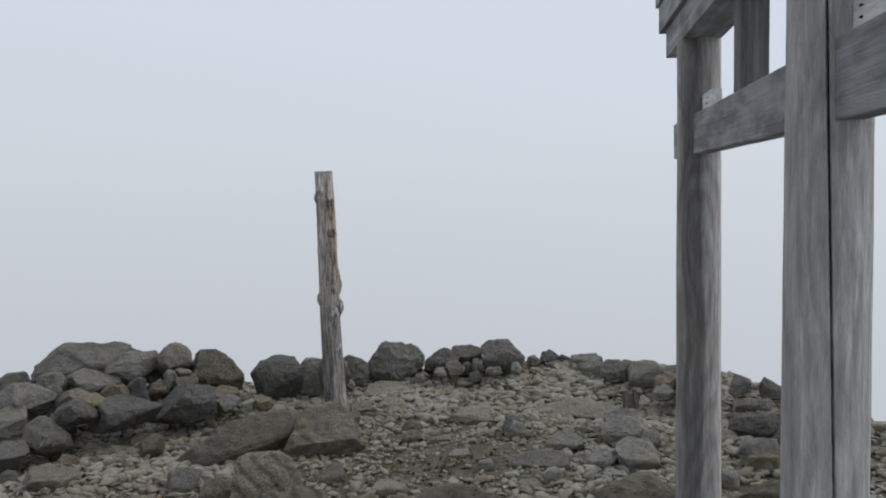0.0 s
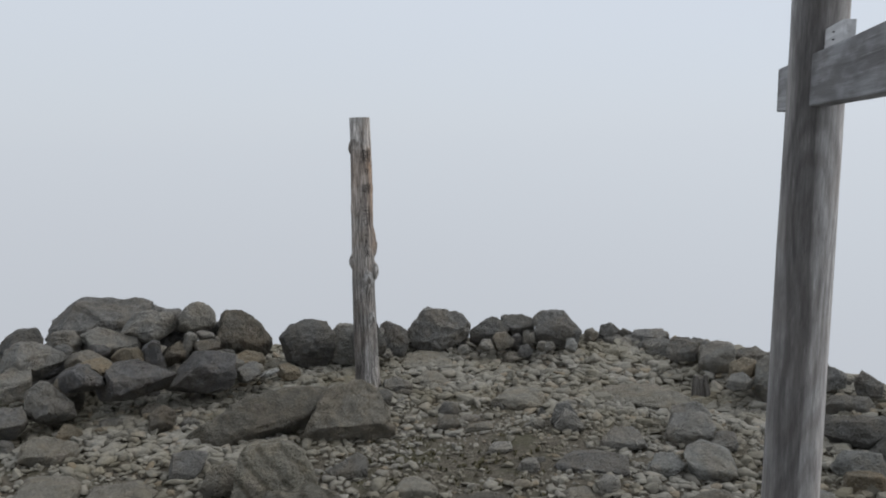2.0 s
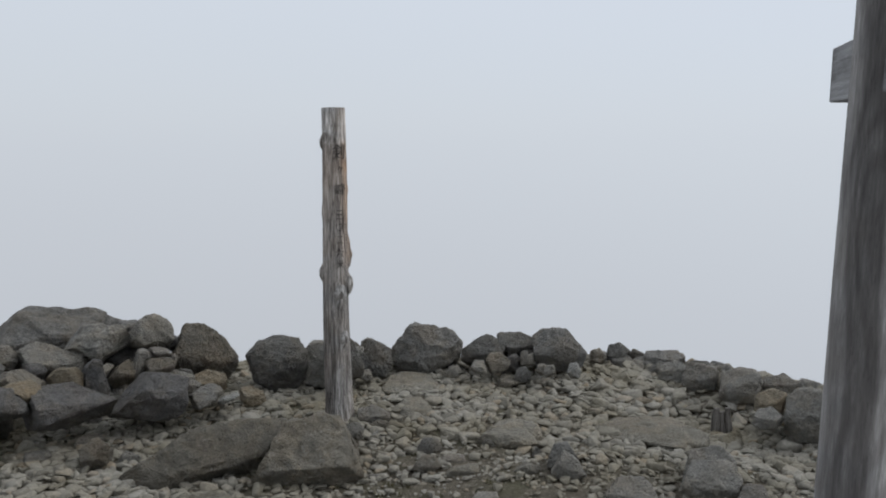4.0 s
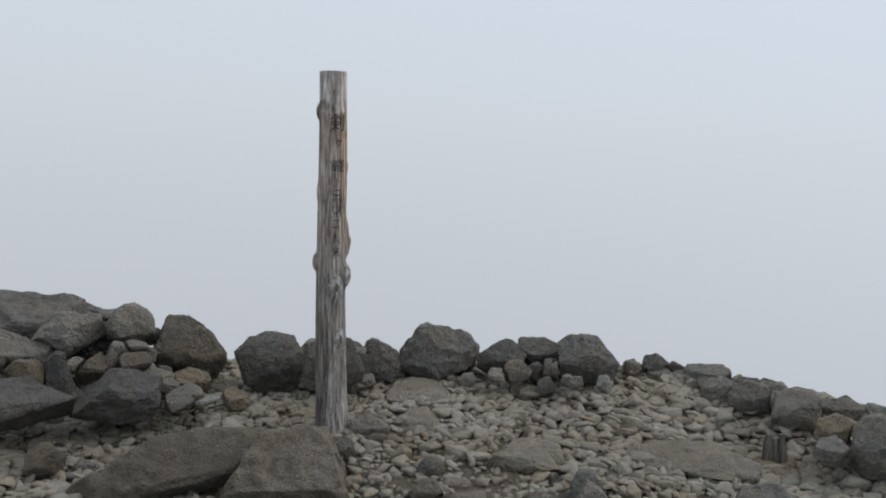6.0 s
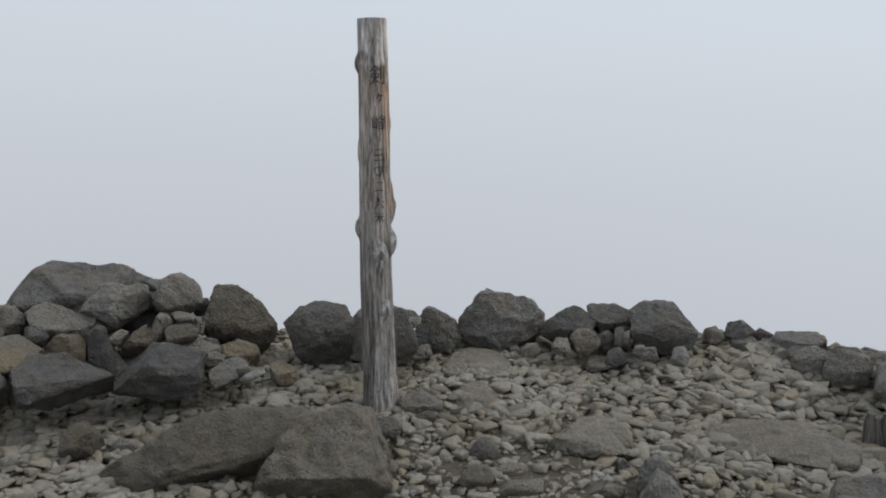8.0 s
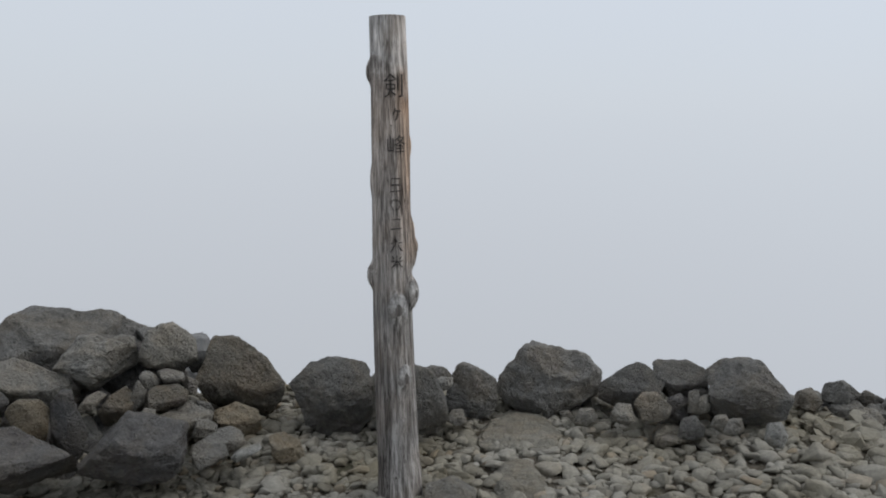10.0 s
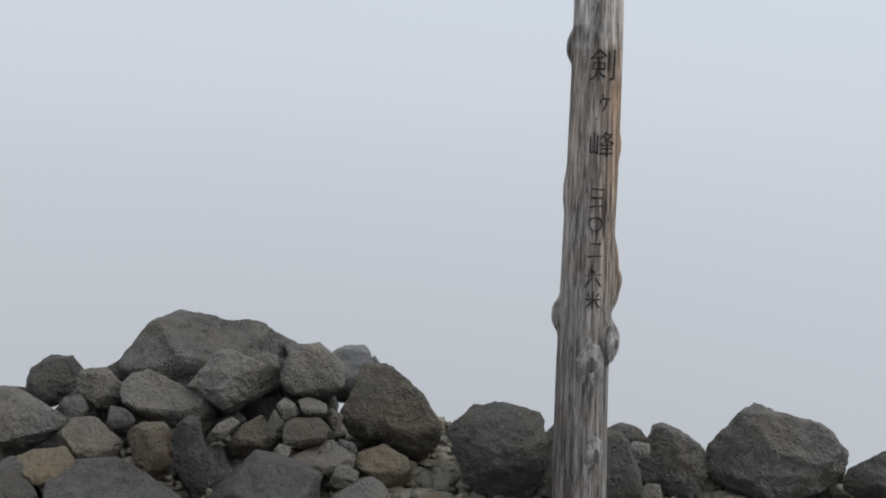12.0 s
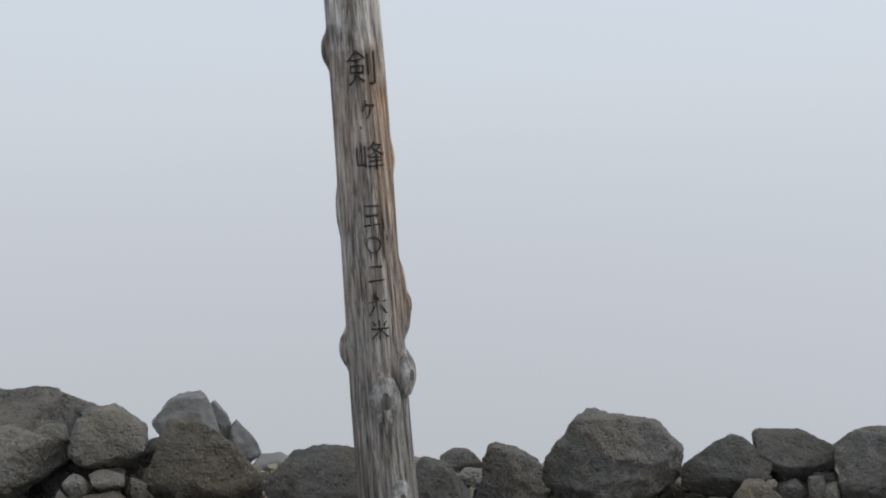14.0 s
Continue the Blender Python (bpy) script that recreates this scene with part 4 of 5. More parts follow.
boulder(2.28, 5.63, -0.04, 0.28, 0.18, -21, "orange", 55, ((32, 0.91), (105, 0.85), (168, 0.9), (232, 0.93), (312, 0.59)))
boulder(2.62, 5.76, 0.00, 0.24, 0.28, -24, "dark", 56, ((64, 0.84), (141, 0.73), (203, 0.95), (278, 0.91), (353, 0.94)))
boulder(1.94, 5.37, -0.04, 0.14, 0.17, -18, "light", 57, ((7, 0.93), (76, 0.89), (153, 0.75), (228, 0.91), (290, 0.85)))
boulder(2.49, 6.39, -0.00, 0.45, 0.29, -20, "dark", 58, ((7, 1.01), (99, 0.85), (170, 0.92), (199, 1.06), (287, 0.72), (331, 0.8)))
boulder(2.62, 7.20, 0.14, 0.20, 0.21, -19, "dark", 59, ((2, 0.98), (70, 0.81), (159, 0.72), (227, 1.1), (286, 0.81)))
boulder(2.89, 7.20, 0.10, 0.20, 0.21, -21, "dark", 60, ((62, 0.64), (154, 0.9), (199, 0.94), (272, 0.97), (356, 0.98)))
boulder(3.00, 6.80, 0.12, 0.25, 0.19, -23, "dark", 61, ((42, 0.87), (131, 0.57), (192, 1.0), (269, 0.99), (330, 0.78)))
boulder(2.71, 7.04, -0.03, 0.37, 0.19, -20, "mid", 62, ((16, 0.88), (96, 0.93), (172, 0.9), (252, 0.96), (304, 0.81)))
boulder(3.12, 6.62, 0.00, 0.27, 0.25, -25, "dark", 63, ((67, 0.86), (144, 0.73), (201, 0.98), (271, 0.98), (351, 0.91)))
boulder(2.85, 6.37, -0.03, 0.26, 0.19, -23, "mid", 64, ((52, 0.69), (141, 0.76), (198, 0.96), (277, 0.91), (345, 0.94)))
boulder(0.93, 9.20, -0.01, 0.17, 0.16, -3, "mid", 71, ((61, 0.83), (150, 0.57), (257, 0.81), (349, 0.91)))
boulder(1.12, 9.20, 0.042, 0.22, 0.19, -5, "mid", 72, ((48, 0.76), (144, 0.57), (242, 0.84), (321, 0.7)))
boulder(1.30, 9.30, -0.02, 0.16, 0.15, -7, "dark", 73, ((60, 0.72), (150, 0.75), (234, 0.78), (323, 0.65)))
boulder(1.55, 9.35, -0.05, 0.39, 0.13, -9, "dark", 74, ((3, 0.98), (92, 0.97), (147, 0.73), (225, 0.85), (296, 0.8)))
boulder(1.84, 9.00, -0.10, 0.32, 0.24, -12, "mid", 75, ((61, 0.81), (83, 0.89), (172, 0.97), (211, 0.94), (272, 0.98), (354, 0.95)))
boulder(2.00, 9.10, -0.08, 0.24, 0.17, -13, "dark", 76, ((3, 0.95), (71, 0.81), (148, 0.87), (215, 0.79), (267, 0.95)))
boulder(1.56, 8.80, -0.09, 0.26, 0.24, -10, "mid", 77, ((20, 0.92), (111, 0.71), (205, 0.75), (305, 0.61)))
boulder(-0.86, 7.50, -0.07, 0.28, 0.11, 18, "mid", 83, ((48, 0.75), (133, 0.72), (199, 0.93), (272, 0.98), (340, 0.9)))
boulder(-0.70, 7.22, -0.05, 0.21, 0.14, 17, "brown", 84, ((46, 0.67), (128, 0.83), (193, 0.91), (268, 0.98), (334, 0.92)))
boulder(-0.70, 7.06, -0.06, 0.15, 0.12, 17, "mid", 85, ((26, 0.7), (131, 0.57), (223, 0.8), (295, 0.84)))
boulder(-0.61, 6.76, -0.08, 0.16, 0.07, 17, "mid", 86, ((50, 0.71), (151, 0.56), (258, 0.84), (341, 0.92)))
boulder(0.34, 6.61, -0.07, 0.17, 0.11, 4, "tan", 87, ((68, 0.95), (134, 0.67), (199, 0.96), (287, 0.76), (353, 0.92)))
boulder(1.85, 9.00, -0.09, 0.34, 0.23, -12, "dark", 89, ((46, 0.86), (87, 0.97), (157, 0.93), (203, 0.91), (272, 0.98), (353, 0.96)))
boulder(2.10, 8.60, -0.05, 0.25, 0.20, -15, "mid", 90, ((17, 0.87), (89, 0.99), (161, 0.83), (225, 0.96), (298, 0.72)))
boulder(2.26, 8.30, -0.15, 0.25, 0.22, -18, "mid", 91, ((5, 0.98), (92, 0.96), (157, 0.88), (214, 0.88), (300, 0.68)))
boulder(2.00, 9.00, -0.08, 0.22, 0.18, -12, "mid", 96, ((46, 0.79), (139, 0.57), (238, 0.77), (323, 0.72)))
boulder(2.18, 8.90, -0.13, 0.37, 0.23, -13, "dark", 97, ((38, 0.86), (92, 0.99), (147, 0.89), (228, 0.6), (324, 0.75)))
boulder(2.43, 8.80, -0.11, 0.26, 0.22, -15, "dark", 98, ((51, 0.96), (127, 0.62), (207, 0.88), (281, 0.9), (348, 0.89)))
boulder(2.57, 8.50, -0.10, 0.28, 0.28, -16, "mid", 99, ((11, 0.89), (73, 0.88), (147, 0.74), (214, 0.93), (290, 0.79)))
boulder(2.90, 6.60, -0.04, 0.29, 0.27, -24, "dark", 100, ((3, 0.96), (81, 0.98), (144, 0.65), (210, 1.0), (280, 0.88)))
boulder(2.61, 6.20, -0.06, 0.20, 0.25, -23, "mid", 101, ((52, 0.76), (139, 0.7), (200, 0.97), (270, 1.0), (334, 0.81)))
boulder(-0.31, 6.89, -0.05, 0.17, 0.14, 13, "mid", 105, ((9, 0.87), (80, 0.91), (152, 0.83), (204, 0.96), (279, 0.9)))
boulder(0.08, 7.02, -0.07, 0.09, 0.10, 7, "mid", 106, ((6, 0.92), (80, 0.87), (162, 0.95), (199, 0.95), (280, 0.87)))
boulder(-0.15, 6.74, -0.08, 0.20, 0.08, 11, "mid", 107, ((7, 0.96), (87, 0.97), (161, 0.75), (249, 0.94), (308, 0.78)))
boulder(-0.06, 6.57, -0.07, 0.23, 0.09, 10, "tan", 108, ((4, 0.96), (114, 0.56), (147, 0.63), (205, 1.07), (285, 0.78)))
boulder(0.41, 6.92, -0.07, 0.08, 0.09, 2, "mid", 109, ((47, 0.58), (159, 0.57), (270, 0.99), (343, 1.0)))
boulder(-0.61, 6.43, -0.09, 0.11, 0.06, 19, "mid", 110, ((93, 0.94), (164, 0.72), (265, 0.94), (352, 0.86)))
boulder(0.93, 6.34, -0.04, 0.25, 0.18, -7, "mid", 112, ((10, 0.92), (108, 0.71), (158, 0.68), (252, 0.95), (303, 0.84)))
boulder(0.35, 5.90, -0.07, 0.17, 0.12, -1, "mid", 114, ((8, 0.9), (106, 0.75), (156, 0.76), (227, 0.96), (286, 0.87)))
boulder(0.59, 5.54, -0.10, 0.15, 0.05, -4, "pale", 115, ((0, 1.0), (85, 0.98), (155, 0.6), (263, 0.87)))
boulder(-2.54, 7.88, -0.07, 0.15, 0.12, 32, "mid", 127, ((61, 0.79), (143, 0.74), (245, 0.51), (357, 0.98)))
boulder(-2.32, 7.70, -0.06, 0.27, 0.11, 31, "mid", 128, ((68, 0.89), (144, 0.67), (218, 0.94), (288, 0.82), (352, 0.91)))
boulder(-2.27, 7.56, -0.08, 0.18, 0.09, 32, "pale", 129, ((72, 0.75), (168, 0.86), (257, 0.83), (347, 0.87)))
boulder(-1.88, 7.67, -0.04, 0.20, 0.18, 27, "brown", 130, ((39, 0.82), (103, 0.92), (169, 0.82), (264, 0.92), (344, 0.95)))
boulder(-2.79, 6.40, -0.06, 0.22, 0.14, 44, "mid", 131, ((18, 0.78), (81, 0.88), (166, 0.9), (240, 0.77), (299, 0.98)))
boulder(-2.95, 6.62, -0.06, 0.17, 0.10, 44, "pale", 132, ((4, 0.93), (63, 0.77), (142, 0.83), (216, 0.77), (272, 0.99)))
boulder(-2.22, 6.50, -0.06, 0.14, 0.12, 38, "mid", 133, ((48, 0.65), (143, 0.71), (240, 0.61), (334, 0.92)))


# low rocks along the eastern rim
rng = np.random.default_rng(41)
for n_ in range(22):
    k = (n_ + rng.uniform(-0.3, 0.3)) / 21
    x, y = 0.95 + 1.95 * k, 9.30 - 1.75 * k ** 1.6 + rng.uniform(-0.18, 0.12)
    w_ = rng.uniform(0.12, 0.26)
    g_ = float(ground_height(np.array(x), np.array(y)))
    boulder(x, y, g_ + 0.035, w_, w_ * rng.uniform(0.55, 0.8), rng.uniform(0, 180), ("mid", "dark", "mid", "pale")[n_ % 4], 400 + n_, tuple((a_, rng.uniform(0.72, 0.97)) for a_ in range(25, 370, 61)), None, "set along the rim")
# larger blocks that back the pile
for n_, (x, y, z, w_, h_) in enumerate(((-3.15, 8.05, 0.17, 0.62, 0.50), (-2.98, 7.86, 0.20, 0.40, 0.34), (-3.45, 7.72, 0.20, 0.46, 0.34), (-3.75, 7.35, 0.18, 0.50, 0.36))):
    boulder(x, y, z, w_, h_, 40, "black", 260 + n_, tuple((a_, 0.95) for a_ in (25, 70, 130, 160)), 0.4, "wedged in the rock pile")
# darker rocks wedged under and behind the pile
rng = np.random.default_rng(77)
for n_ in range(50):
    x, y = rng.uniform(-4.1, -2.5), rng.uniform(7.0, 7.9)
    g_ = float(ground_height(np.array(x), np.array(y)))
    w_ = rng.uniform(0.16, 0.30)
    if x > -2.85 and y > 7.55:
        continue
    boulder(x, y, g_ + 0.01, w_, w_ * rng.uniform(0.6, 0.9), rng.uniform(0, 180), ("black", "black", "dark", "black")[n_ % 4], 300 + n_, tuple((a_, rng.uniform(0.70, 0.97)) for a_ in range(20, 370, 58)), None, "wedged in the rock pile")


# ---- summit post ----
def log_mesh(name, height, rad, axis, knots, material, groove=None, seg=72, rows=150, flat_top=0.0):
    """An upright log from z=0: rad(z) and axis(z) give its girth and lean; knots are (z, degrees, rise, half height, half width in degrees)."""
    verts, faces = [], []
    for j in range(rows + 1):
        z = height * j / rows
        r0, (ax, ay) = rad(z), axis(z)
        for i in range(seg):
            a = 2 * math.pi * i / seg
            dg = math.degrees(a)
            r = r0 * (1 + 0.018 * noise.noise((math.cos(a) * 2.2, math.sin(a) * 2.2, z * 1.4)) + 0.016 * noise.noise((math.cos(a) * 9, math.sin(a) * 9, z * 2.5)))
            for kz, ka, rise, hz, ha in knots:
                da = (dg - ka + 180) % 360 - 180
                q = ((z - kz) / hz) ** 2 + (da / ha) ** 2
                if q < 9:
                    r += rise * math.exp(-q * q * 0.6 - 0.25 * q)
            if groove:
                ga, gw, gd = groove
                da = (dg - ga(z) + 180) % 360 - 180
                r -= gd * max(0, 1 - abs(da) / gw)
            verts.append((ax + r * math.cos(a), ay + r * math.sin(a), z))
    for j in range(rows):
        for i in range(seg):
            k = (i + 1) % seg
            faces.append((j * seg + i, j * seg + k, (j + 1) * seg + k, (j + 1) * seg + i))
    faces.append(tuple(range(seg - 1, -1, -1)))
    faces.append(tuple(rows * seg + i for i in range(seg)))
    me = mesh_of(name, verts, faces, material)
    me.set_sharp_from_angle(angle=radians(50))
    return me


POST_X, POST_Y, POST_Z, POST_H = -1.006, 7.25, -0.06, 2.268
POST_FACE = 33.0


def post_rad(z):
    k = z / POST_H
    return 0.0985 - 0.0175 * k + 0.010 * max(0, 0.12 - k) / 0.12


def post_axis(z):
    k = z / POST_H
    return -0.030 * k - 0.010 * math.sin(5 * k), 0.07 * k


# angles run from +x; the lettered side looks to -90 + POST_FACE
FRONT = -90 + POST_FACE
post = empty("summit_post", pose(POST_X, POST_Y, POST_Z))
tagged(post, "tall weathered grey log post with carved black characters standing in gravel", "signpost")
knots = [(2.03, FRONT - 92, 0.020, 0.045, 13), (1.30, FRONT + 74, 0.018, 0.07, 14), (1.21, FRONT + 76, 0.024, 0.06, 14), (1.12, FRONT - 96, 0.025, 0.05, 16),
         (1.04, FRONT + 55, 0.038, 0.065, 18), (0.97, FRONT + 4, 0.016, 0.07, 15), (0.64, FRONT + 22, 0.012, 0.05, 12), (0.44, FRONT + 8, 0.006, 0.03, 8),
         (1.55, FRONT - 88, 0.009, 0.06, 14), (1.70, FRONT + 86, 0.008, 0.04, 12)]
shaft = new("shaft", log_mesh("shaft", POST_H, post_rad, post_axis, knots, POST_WOOD, seg=96, rows=190))
shaft.parent = post


def on_post(z, degrees, out=0.0):
    a = radians(degrees)
    ax, ay = post_axis(z)
    r = post_rad(z) + out
    return Matrix.Translation((ax + r * math.cos(a), ay + r * math.sin(a), z)) @ Matrix.Rotation(a, 4, "Z")


def knot_eye(z, degrees, out, hz, hy, label, material, heart=0.0):
    """A knot: a low oval dome with a sunken heart."""
    bm = bmesh.new()
    rings, seg = 7, 24
    rowsv = []
    for j in range(rings + 1):
        k = j / rings
        hgt = 0.012 * (1 - (k * 1.05) ** 2) - 0.007 * math.exp(-(k / 0.42) ** 2) - 0.01 * k
        rowsv.append([bm.verts.new((hgt, hy * max(k, 0.02) * math.cos(6.2832 * i / seg) * (1 + 0.08 * math.sin(3 * i)), hz * max(k, 0.02) * math.sin(6.2832 * i / seg))) for i in range(seg)])
    for j in range(rings):
        for i in range(seg):
            bm.faces.new((rowsv[j][i], rowsv[j + 1][i], rowsv[j + 1][(i + 1) % seg], rowsv[j][(i + 1) % seg]))
    bm.faces.new(rowsv[0])
    for f in bm.faces:
        f.smooth = True
    bmesh.ops.recalc_face_normals(bm, faces=bm.faces)
    ob = part("knot", bm, material, post, label)
    ob.matrix_local = on_post(z, degrees, out)
    if heart:
        bm = bmesh.new()
        bmesh.ops.create_uvsphere(bm, u_segments=16, v_segments=8, radius=1)
        for v in bm.verts:
            v.co = (v.co.x * 0.005 + 0.004, v.co.y * hy * heart * (1 + 0.15 * math.sin(7 * v.co.z)), v.co.z * hz * heart)
        part("heart", bm, HEART_WOOD, ob, "dark knot heart")
    return ob


knot_eye(0.97, FRONT + 4, 0.011, 0.080, 0.048, "pale ringed knot", KNOT_WOOD, 0.34)
knot_eye(1.035, FRONT + 50, 0.029, 0.066, 0.040, "pale broken branch knot", KNOT_WOOD, 0.3)
knot_eye(0.65, FRONT + 20, 0.008, 0.068, 0.036, "pale small knot", KNOT_WOOD, 0.36)
knot_eye(2.03, FRONT - 92, 0.014, 0.032, 0.020, "grey cut branch knot", STUMP_WOOD)
knot_eye(1.12, FRONT - 96, 0.016, 0.042, 0.026, "grey cut branch knot", POST_WOOD)
knot_eye(1.79, FRONT - 8, -0.003, 0.014, 0.009, "tiny dark knot", STUMP_WOOD)
knot_eye(0.44, FRONT + 8, 0.000, 0.018, 0.012, "tiny dark knot", STUMP_WOOD)


def character(text, z, height, wide, shift):
    """One carved and blackened character, bent round the log."""
    cu = bpy.data.curves.new("glyph", "FONT")
    cu.body, cu.align_x, cu.align_y, cu.offset = text, "LEFT", "BOTTOM", -0.012
    tmp = bpy.data.objects.new("glyph", cu)
    scene.collection.objects.link(tmp)
    bpy.context.view_layer.update()
    src = bpy.data.meshes.new_from_object(tmp.evaluated_get(bpy.context.evaluated_depsgraph_get()))
    bm = bmesh.new()
    bm.from_mesh(src)
    bpy.data.objects.remove(tmp)
    bpy.data.meshes.remove(src)
    bmesh.ops.remove_doubles(bm, verts=bm.verts, dist=1e-5)
    lo = [min(v.co[i] for v in bm.verts) for i in (0, 1)]
    hi = [max(v.co[i] for v in bm.verts) for i in (0, 1)]
    for v in bm.verts:
        u = (v.co.x - lo[0]) / (hi[0] - lo[0]) - 0.5
        w = (v.co.y - lo[1]) / (hi[1] - lo[1]) - 0.5
        u += 0.035 * noise.noise((u * 7, w * 7, z * 5 + 3))
        zz = z + w * height + 0.0045 * noise.noise((u * 6, w * 6, z))
        r = post_rad(zz) + 0.0035
        a = radians(FRONT) + (u * wide + shift) / r
        ax, ay = post_axis(zz)
        v.co = (ax + r * math.cos(a), ay + r * math.sin(a), zz)
    ext = bmesh.ops.extrude_face_region(bm, geom=list(bm.faces))
    for g in ext["geom"]:
        if isinstance(g, bmesh.types.BMVert):
            ax, ay = post_axis(g.co.z)
            d_ = Vector((g.co.x - ax, g.co.y - ay, 0)).normalized()
            g.co -= d_ * 0.008
    bmesh.ops.recalc_face_normals(bm, faces=bm.faces)
    return part("character", bm, INK, post, "black carved character")


for text, z, height, wide, shift in (("剣", 1.965, 0.100, 0.088, 0.004), ("ヶ", 1.842, 0.058, 0.042, 0.016), ("峰", 1.708, 0.084, 0.088, 0.014),
                                     ("三", 1.532, 0.060, 0.052, 0.004), ("〇", 1.444, 0.050, 0.046, 0.004), ("二", 1.358, 0.046, 0.050, 0.006),
                                     ("六", 1.262, 0.058, 0.058, 0.004), ("米", 1.188, 0.060, 0.056, 0.006)):
    character(text, z, height, wide, shift)


# ---- shrine gate beside the path ----
def beam(name, parent, lo, hi, material, label="", bevel=0.008, taper=None):
    """A squared timber between two corners, with worn edges."""
    bm = bmesh.new()
    bmesh.ops.create_cube(bm, size=1)
    for v in bm.verts:
        v.co = [lo[i] + (v.co[i] + 0.5) * (hi[i] - lo[i]) for i in range(3)]
    if taper:
        for v in bm.verts:
            v.co = taper(v.co)
    long = [e for e in bm.edges if abs((e.verts[0].co - e.verts[1].co).y) > 0.4]
    bmesh.ops.subdivide_edges(bm, edges=long, cuts=12, use_grid_fill=True)
    for v in bm.verts:
        v.co += Vector(noise.noise_vector(v.co * 1.7)) * 0.004
    sharp = [e for e in bm.edges if len(e.link_faces) == 2 and e.calc_face_angle() > 0.8]
    bmesh.ops.bevel(bm, geom=sharp, offset=bevel, segments=2, affect="EDGES", profile=0.6)
    return part(name, bm, material, parent, label)


GATE_X, GATE_Y, GATE_TURN, SPAN, COL_R = 1.36, 2.43, -6.2, 2.40, 0.128
gate = empty("shrine_gate", pose(GATE_X - 0.027, GATE_Y, 0, 0, 1.3, GATE_TURN))
tagged(gate, "weathered grey wooden shrine gate with two round pillars", "shrine gate")


def pillar(at_y, groove, base_z, wood):
    top = 2.785
    def rad(z):
        return COL_R * (0.995 if groove else 1.03) * (1 - 0.068 * z / 2.8)
    me = log_mesh("pillar", top - base_z, rad, lambda z: (0.0, 0.0), [], wood, groove, seg=360 if groove else 72, rows=60)
    ob = new("pillar", me)
    ob.parent = gate
    ob.matrix_local = pose(-0.027 if groove else -0.004, at_y, base_z)
    return ob


near = pillar(0, (lambda z: -86 - 25 * (z - 0.3) / 2.1, 1.7, 0.05), 0.02, TORII_WOOD)
tagged(near, "round grey log pillar split by a long dark crack")
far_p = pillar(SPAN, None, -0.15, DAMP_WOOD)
tagged(far_p, "round damp-stained grey log pillar with light painted on its right edge")
beam("tie_beam", gate, (-0.05, -0.72, 2.125), (0.04, 3.10, 2.355), BEAM_WOOD)
beam("lintel", gate, (-0.11, -0.72, 2.785), (0.11, 3.02, 2.965), BEAM_WOOD)
beam("lintel_cap", gate, (-0.14, -0.92, 2.967), (0.14, 3.16, 3.145), BEAM_WOOD)
beam("roof_board", gate, (-0.155, -1.00, 3.147), (0.155, 3.22, 3.32), BEAM_WOOD)
beam("strut", gate, (-0.05, 1.09, 2.35), (0.07, 1.23, 2.795), SHADED_STRUT_WOOD)
for wy in (-0.20, SPAN - 0.30):
    wedge = beam("wedge", gate, (-0.004, wy - 0.13, 2.352), (0.046, wy + 0.20, 2.46), WEDGE_WOOD, "pale wooden wedge", 0.004)
    for nz in (2.392, 2.424):
        beam("nail_slot", wedge, (-0.010, wy + 0.005, nz), (-0.002, wy + 0.022, nz + 0.005), CRACK, "dark nail slot", 0.001)

# ---- broken stake stump ----
stump = empty("wooden_stump", pose(1.79, 7.95, -0.275))
tagged(stump, "dark rotten splintered wooden stump in the gravel", "stump")
for n_, (sx, sy, sh, sr, lean) in enumerate(((-0.045, 0.0, 0.215, 0.033, 3), (0.012, 0.015, 0.185, 0.036, -2), (0.062, -0.008, 0.225, 0.027, -5))):
    def s_rad(z, top=sh, r=sr):
        return r * (1.1 - 0.45 * (z / top) ** 2)
    me = log_mesh("stake", sh, s_rad, lambda z: (0.004 * math.sin(30 * z), 0), [(0.07, 40 * n_, 0.006, 0.05, 40)], STUMP_WOOD, seg=20, rows=12)
    ob = new("stake", me)
    ob.parent = stump
    ob.matrix_local = pose(sx, sy, 0, 0, lean, 0)

# ---- loose stones and gravel ----
def stone_mesh(seed, squash, worn=True):
    rng = np.random.default_rng(seed)
    bm = bmesh.new()
    for _ in range(13 if worn else 12):
        d = rng.normal(size=3)
        d /= np.linalg.norm(d)
        d = d / (np.abs(d) ** 3).sum() ** (1 / 3)
        bm.verts.new(d * np.array([1.0, rng.uniform(0.9, 1.0) * 0.78, squash]) * rng.uniform(0.86, 1.0))
    hull = bmesh.ops.convex_hull(bm, input=bm.verts)
    bmesh.ops.delete(bm, geom=[g for g in hull["geom_interior"] if isinstance(g, bmesh.types.BMVert)], context="VERTS")
    bmesh.ops.dissolve_limit(bm, angle_limit=radians(14), verts=bm.verts, edges=bm.edges)
    if worn:
        bmesh.ops.bevel(bm, geom=list(bm.edges), offset=0.06, segments=1, affect="EDGES", clamp_overlap=True)
    bmesh.ops.triangulate(bm, faces=bm.faces)
    me = bpy.data.meshes.new("stone")
    bm.to_mesh(me)
    bm.free()
    me.shade_smooth()
    return me


SHAPES = [stone_mesh(40 + i, s) for i, s in enumerate((0.42, 0.5, 0.6, 0.34, 0.45, 0.55, 0.4, 0.68, 0.5, 0.38))]
for me in SHAPES:
    me.materials.append(STONE_MAT)
PLAIN = [stone_mesh(70 + i, s, False) for i, s in enumerate((0.42, 0.5, 0.6, 0.34, 0.45, 0.55, 0.4, 0.68, 0.5, 0.38))]


